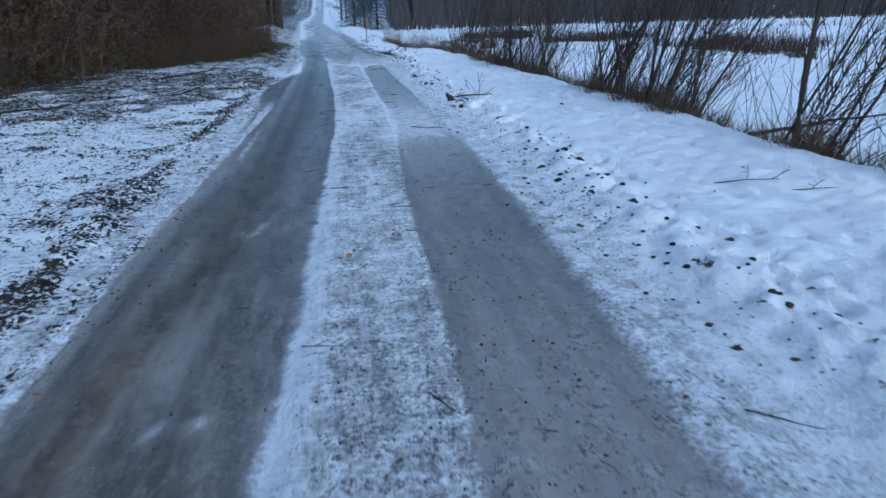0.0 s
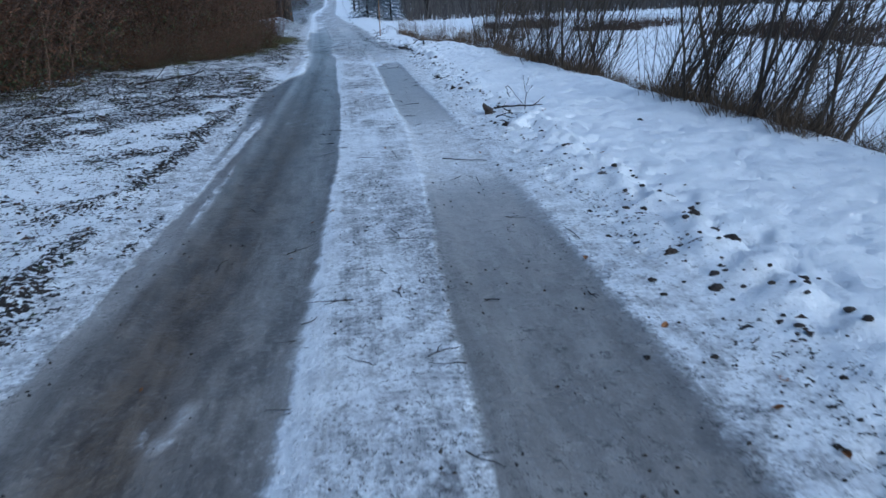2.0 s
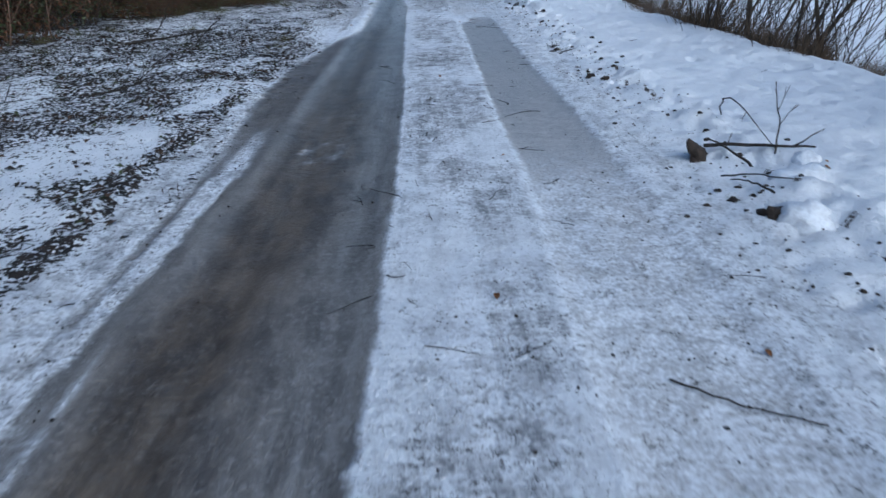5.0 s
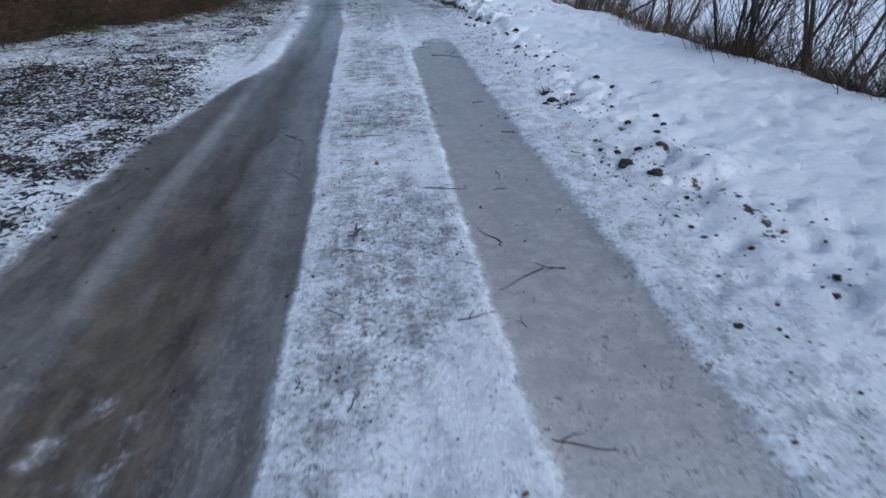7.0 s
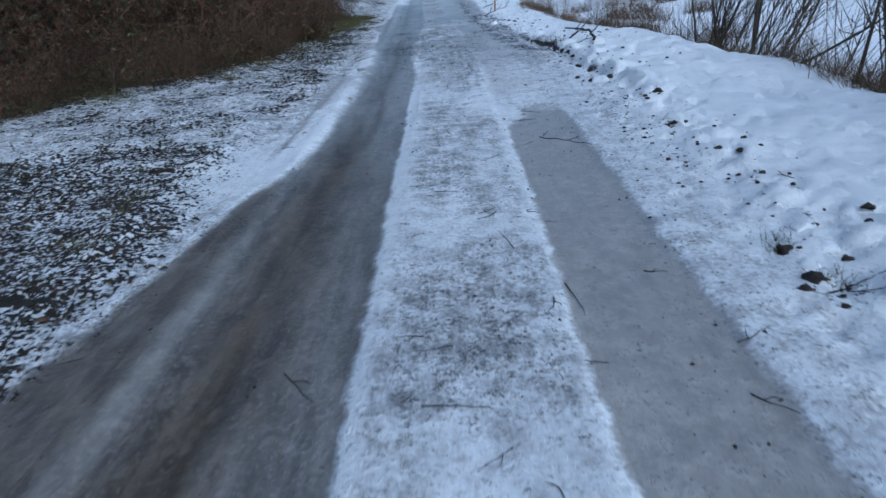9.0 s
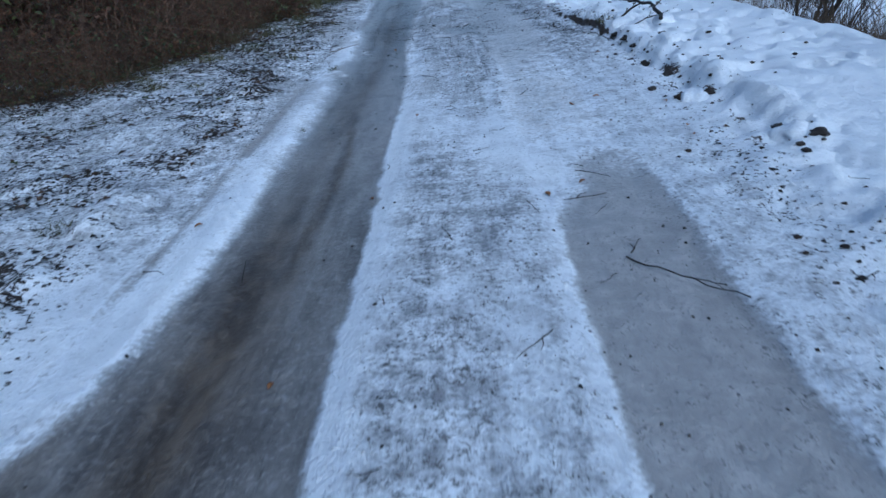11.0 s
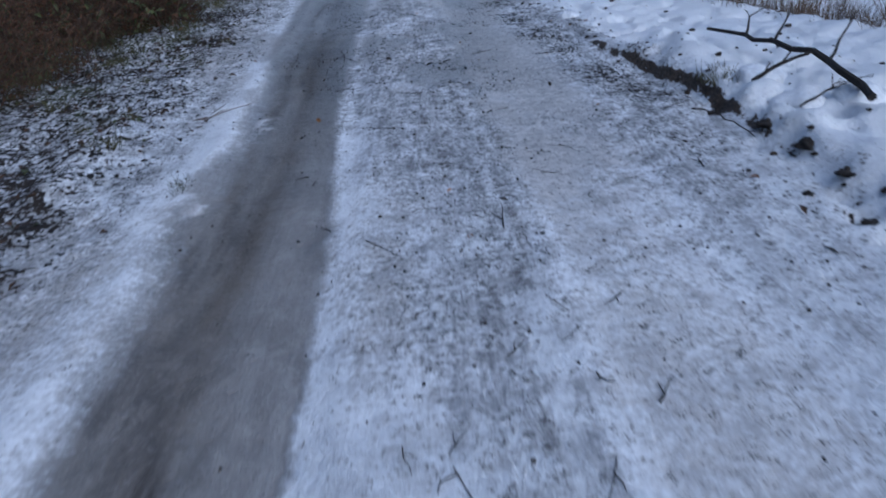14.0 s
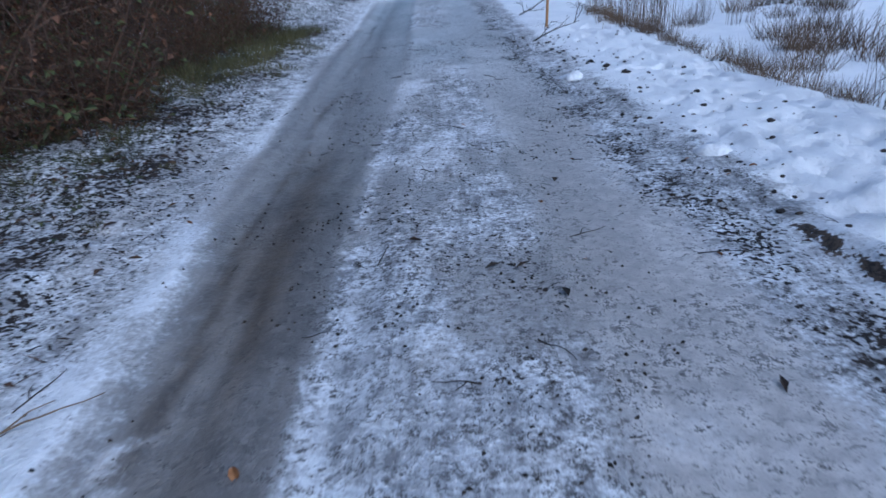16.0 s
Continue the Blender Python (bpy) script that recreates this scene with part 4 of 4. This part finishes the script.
def crumble():
    """Small dark crumbs of earth among the footprints and along the windrow, past counting."""
    rng, verts, faces = random.Random(23), [], []
    spots = []
    for _ in range(300):
        y = rng.uniform(20.5, 33)
        spots.append((float(lip_x(y)) + abs(rng.gauss(0.1, 0.75)), y, 0.005 + 0.017 * rng.random() ** 2))
    for _ in range(200):
        y = rng.uniform(2, 20)
        spots.append((rng.gauss(2.40, 0.16) + float(drift(y)), y, 0.005 + 0.016 * rng.random() ** 2))
    for _ in range(160):
        y = rng.uniform(2, 20)
        spots.append((rng.gauss(2.05, 0.2) + float(drift(y)), y, 0.004 + 0.011 * rng.random() ** 2))
    for x, y, size in spots:
        z, k, turn = ground_z(x, y), len(verts), rng.uniform(0, 6.28)
        for ring, lift in ((1.0, -0.3), (1.15, 0.35), (0.6, 0.85)):
            for i in range(6):
                a, d = turn + i * 1.047, size * ring * rng.uniform(0.7, 1.25)
                verts.append((x + d * math.cos(a) * 1.3, y + d * math.sin(a), z + size * lift * rng.uniform(0.8, 1.2)))
        for row in (0, 6):
            for i in range(6):
                j = (i + 1) % 6
                faces.append((k + row + i, k + row + j, k + row + 6 + j, k + row + 6 + i))
        faces.append(tuple(k + 12 + i for i in range(6)))
    me = bpy.data.meshes.new("earth_crumbs")
    me.from_pydata(verts, [], faces)
    me.materials.append(SOIL)
    tagged(new("earth_crumbs", me), "small dark crumbs of earth on the snowy shoulder", "earth crumbs", kind="stuff")


crumble()
# an upright brown clod on the shoulder
lay(clods[3], "earth_clod", 1.99, 10.82, 40, 1.9, "upright brown clod of frozen earth on clean snow", "clod", "clods beside the lane", 62, -0.02)
straw = twig_mesh(97, 0.34)
straw.materials[0] = REED
lay(straw, "straw_stalk", -1.1, 24.44, 25, 1.4, "pale dry reed stalk lying on the snow", "straw", "")


# ---- fallen branches ----
def branch(seed, x, y, turn, length, girth, lift, forks, label):
    rng = random.Random(seed)
    root = new("fallen_branch")
    s = Soup()
    pts = crook(rng, (0, 0, girth), (1, 0, lift), length, 8, 0.11, 0.05)
    s.tube(pts, girth, girth * 0.3, 7)
    limb = part("limb", s, BARK, root)
    for _ in range(forks):
        t = Soup()
        i = rng.randrange(1, 8)
        q = crook(rng, pts[i], (rng.uniform(0.0, 1), rng.uniform(-1, 1), rng.uniform(-0.1, 0.7)), length * rng.uniform(0.25, 0.5), 5, 0.25)
        for p in q:
            p.z = max(p.z, 0.01)
        t.tube(q, girth * 0.45, 0.003, 5)
        for j in (2, 3, 4):
            e = crook(rng, q[j], (rng.uniform(-1, 1), rng.uniform(-1, 1), rng.uniform(0, 0.6)), length * 0.14, 3, 0.25)
            t.tube(e, girth * 0.22, 0.002, 4)
        part("side_branch", t, BARK, root)
    root.matrix_world = pose(x, y, ground_z(x, y) - 0.01, 0, 0, turn)
    return tagged(root, label, "branch", "fallen branches")




def bent_stick(seed, start, end, girth, arch, bow, twigs, label):
    """A stick between two spots over the ground, arched upwards and bowed sideways, with side twigs."""
    rng = random.Random(seed)
    root = new("fallen_branch")
    a, b = (Vector((x, y, ground_z(x, y) + z)) for x, y, z in (start, end))
    side = (b - a).cross(Vector((0, 0, 1))).normalized()
    pts = []
    for i in range(11):
        t = i / 10
        hump = 4 * t * (1 - t)
        wob = 0.0 if i in (0, 10) else 0.02 * (b - a).length
        pts.append((b - a) * t + Vector((0, 0, arch * hump)) + side * (bow * hump + rng.uniform(-wob, wob)) + Vector((0, 0, rng.uniform(-wob, wob) * 0.6)))
    s = Soup()
    s.tube(pts, girth, girth * 0.5, 7)
    part("limb", s, BARK, root)
    for _ in range(twigs):
        i = rng.randrange(2, 10)
        t = Soup()
        way = (pts[i] - pts[i - 1]).normalized() + side * rng.choice((-1, 1)) * rng.uniform(0.5, 1.2) + Vector((0, 0, rng.uniform(0.1, 0.8)))
        q = crook(rng, pts[i], way, (b - a).length * rng.uniform(0.2, 0.42), 5, 0.2)
        t.tube(q, girth * 0.5, 0.002, 5)
        t.tube(crook(rng, q[3], way + side * rng.uniform(-0.8, 0.8), (b - a).length * 0.13, 3, 0.2), girth * 0.28, 0.0015, 4)
        part("side_branch", t, BARK, root)
    root.matrix_world = pose(*a)
    return tagged(root, label, "branch", "fallen branches")


bent_stick(131, (2.10, 10.96, 0.05), (2.72, 10.70, 0.05), 0.014, 0.01, 0.0, 2, "dark broken branch resting on shovelled snow")
bent_stick(132, (2.50, 11.60, 0.01), (2.50, 10.76, 0.02), 0.006, 0.22, 0.14, 1, "thin arched twig with both ends in the snow")
bent_stick(133, (2.48, 10.74, 0.0), (2.53, 10.98, 0.46), 0.006, 0.0, 0.02, 2, "thin upright twig rising from the snow")
bent_stick(134, (2.28, 10.62, 0.0), (2.14, 10.98, 0.08), 0.010, 0.02, 0.0, 2, "short dark forked stick under a branch")
bent_stick(135, (2.02, 10.48, 0.02), (2.28, 10.12, 0.02), 0.006, 0.03, 0.05, 1, "thin bent twig lying on the snow")
bent_stick(136, (2.10, 10.02, 0.06), (1.98, 10.28, 0.06), 0.007, 0.02, 0.0, 0, "short dark stick across a snow lump")
bent_stick(137, (2.65, 22.96, 0.06), (2.50, 24.62, 0.12), 0.023, 0.05, 0.10, 3, "sawn dark branch lying on the snow above the torn edge")
bent_stick(138, (2.36, 23.62, 0.03), (2.60, 23.46, 0.24), 0.015, 0.02, 0.0, 2, "dark forked branch lying across another")
bent_stick(139, (2.40, 23.15, 0.03), (2.75, 23.30, 0.06), 0.007, 0.04, 0.03, 4, "thin dead spray of twigs on the snow")
bent_stick(140, (1.98, 23.55, 0.02), (2.12, 23.05, 0.02), 0.006, 0.04, 0.02, 1, "thin twig under the torn edge of the verge")
bent_stick(141, (1.15, 18.28, 0.01), (1.52, 17.86, 0.01), 0.0045, 0.01, 0.02, 1, "long thin twig lying on the icy rut")
bent_stick(142, (1.02, 8.62, 0.01), (1.42, 8.35, 0.01), 0.005, 0.005, 0.03, 0, "long curved twig lying on pale ice")
branch(107, 1.95, 15.25, 10, 0.4, 0.005, 0.03, 1, "thin bent twig lying on the snow")
branch(108, -5.3, 10.1, 62, 2.6, 0.022, 0.02, 4, "long fallen branch half sunk in snow")
branch(109, -3.2, 13.4, -10, 1.0, 0.012, 0.05, 3, "broken branch among leaf litter")
branch(110, -4.2, 16.6, 15, 1.4, 0.02, 0.08, 4, "broken branch among leaf litter")
branch(111, 3.1, 4.6, -15, 0.5, 0.007, 0.06, 2, "thin fallen twig on clean snow")
branch(112, 3.6, 4.3, -25, 0.35, 0.007, 0.04, 1, "thin fallen twig on clean snow")
branch(113, 1.5, 32.3, 20, 0.9, 0.012, 0.3, 5, "brushwood heaped beside the lane")
branch(114, 1.7, 36.0, 60, 1.4, 0.015, 0.15, 5, "brushwood heaped beside the lane")
branch(115, 4.5, 20.4, 10, 1.6, 0.02, 0.45, 4, "dead branch leaning over the bank")
branch(116, 5.0, 7.0, -20, 1.8, 0.03, 0.1, 3, "grey fallen limb at the foot of the willows")


# ---- marker post ----
def marker_post(x, y):
    root = new("marker_post")
    bm = bmesh.new()
    bmesh.ops.create_cone(bm, cap_ends=True, segments=10, radius1=0.024, radius2=0.019, depth=1.75)
    bmesh.ops.translate(bm, verts=bm.verts, vec=(0, 0, 0.775))
    me = bpy.data.meshes.new("pole")
    bm.to_mesh(me)
    bm.free()
    me.materials.append(POST)
    new("pole", me).parent = root
    s = Soup()
    s.tube([(0, 0, 1.6), (0, 0, 1.655), (0, 0, 1.68)], 0.026, 0.008, 10)
    part("tip", s, BARK, root, "dark rounded tip")
    root.matrix_world = pose(x, y, ground_z(x, y), 0, 1.5, 0)
    return tagged(root, "thin orange-brown wooden marker post in snow", "post")


marker_post(1.93, 33.9)

# ---- green tufts and plants in the verge ----
tufts = [clump_of("grass_tuft", 120 + k, 60, 0.13, 0.10, GRASS, "tuft of yellow-green grass poking through snow", "grass tuft", "grass tufts in the verge", False, 0.8) for k in range(2)]
places = [(0, 2.22, 23.85, 0, 1.3), (1, 2.3, 23.8, 60, 1.2), (0, -1.9, 16.77, 0, 1), (1, -1.95, 17.15, 50, 1.2), (0, -1.93, 19.0, 80, 0.9), (1, -1.05, 23.2, 10, 0.6), (0, 2.0, 15.75, 0, 0.8), (1, 2.08, 15.38, 0, 0.8), (0, -1.75, 24.3, 0, 0.9), (1, -1.8, 16.2, 0, 0.8)]
for _ in range(85):
    y = rng.uniform(6, 34)
    hx = float(hedge_x(y))
    places.append((rng.randrange(2), hx + abs(rng.gauss(0, 1.0)), y, rng.uniform(0, 360), rng.uniform(0.5, 1.4)))
for _ in range(45):
    y = rng.uniform(24, 36)
    places.append((rng.randrange(2), float(hedge_x(y)) + rng.uniform(-0.3, 0.9), y, rng.uniform(0, 360), rng.uniform(0.8, 1.8)))
places += [(0, -2.03, 24.2, 20, 0.6), (1, -2.35, 22.4, 70, 0.5), (0, -0.9, 20.8, 0, 0.35), (1, -2.0, 26.4, 40, 0.7), (0, -1.03, 23.1, 10, 0.5)]
for _ in range(130):
    places.append((rng.randrange(2), rng.uniform(-4.0, -2.3), rng.uniform(30, 35.5), rng.uniform(0, 360), rng.uniform(1.3, 2.3)))
for _ in range(60):
    y = rng.uniform(20.5, 31)
    places.append((rng.randrange(2), float(hedge_x(y)) + rng.uniform(-0.2, 1.2), y, rng.uniform(0, 360), rng.uniform(0.5, 1.3)))
strew(tufts, [p for p in places if p[1] > 1.5 or p[1] < float(drift(p[2])) - 1.45 or p[2] < 24.5 and p[4] < 0.7])


def leaf_litter():
    """Dead leaves and crumbs in the verge, past counting."""
    state = np.random.RandomState(9)
    n = 240000
    x, y = state.uniform(-6.5, 2.6, n), 1.0 + 34 * state.rand(n) ** 1.2
    litter = covers(x, y)[3]
    heap = ss(fbm(x, y, 0.32, 93, 3), 0.42, 0.64)
    keep = state.rand(n) < np.where(x - drift(y) < -1.1, 0.75, 0.10) * litter ** 1.25 * (0.12 + 0.88 * heap)
    x, y = x[keep], y[keep]
    z = plain_height(x, y)
    rng, s, g = random.Random(10), Soup(), Soup()
    for a, b, c in zip(x, y, z):
        turn = rng.uniform(0, 6.28)
        big = rng.random() < 0.5
        soup = g if rng.random() < 0.12 and a < -1.5 else s
        soup.leaf((a, b, c + rng.uniform(-0.004, 0.01)), (math.cos(turn), math.sin(turn), rng.uniform(-0.1, 0.35)), (rng.uniform(-0.4, 0.4), rng.uniform(-0.4, 0.4), 1), rng.uniform(0.035, 0.085) if big else rng.uniform(0.04, 0.14), rng.uniform(0.018, 0.045) if big else rng.uniform(0.005, 0.010))
    tagged(part("leaf_litter", s, LITTER), "dead brown leaves scattered over the snowy verge", "leaf litter", kind="stuff")
    tagged(part("ground_ivy", g, EVERGREEN), "small green leaves showing through the snow", "ground plants", kind="stuff")


leaf_litter()


def grit_crumbs():
    """Crumbs of gravel and earth frozen onto the lane, past counting."""
    state = np.random.RandomState(19)
    n = 60000
    x, y = state.uniform(-1.6, 2.7, n), 1.2 + 32 * state.rand(n) ** 1.15
    grit = covers(x, y)[6]
    clump = fbm(x, y, 0.35, 91, 3)
    keep = state.rand(n) < (0.5 + 0.5 * ss(y, 20, 23)) * grit ** 1.4 * ss(clump, 0.4, 0.62)
    x, y = x[keep], y[keep]
    z = plain_height(x, y)
    size = 0.0028 + 0.010 * state.rand(len(x)) ** 3.5
    verts, faces = [], []
    for a, b, c, r in zip(x, y, z, size):
        t, k = state.uniform(0, 6.28), len(verts)
        verts += [(a + r * math.cos(t + q) * f, b + r * math.sin(t + q) * f, c - 0.002) for q, f in ((0, 1.3), (1.5, 0.8), (3.1, 1.2), (4.6, 0.9))]
        verts.append((a, b, c + r * 0.9))
        faces += [(k, k + 1, k + 4), (k + 1, k + 2, k + 4), (k + 2, k + 3, k + 4), (k + 3, k, k + 4)]
    me = bpy.data.meshes.new("grit")
    me.from_pydata(verts, [], faces)
    me.materials.append(SOIL)
    tagged(new("grit", me), "dark crumbs of gravel and earth on packed snow", "grit", kind="stuff")


grit_crumbs()
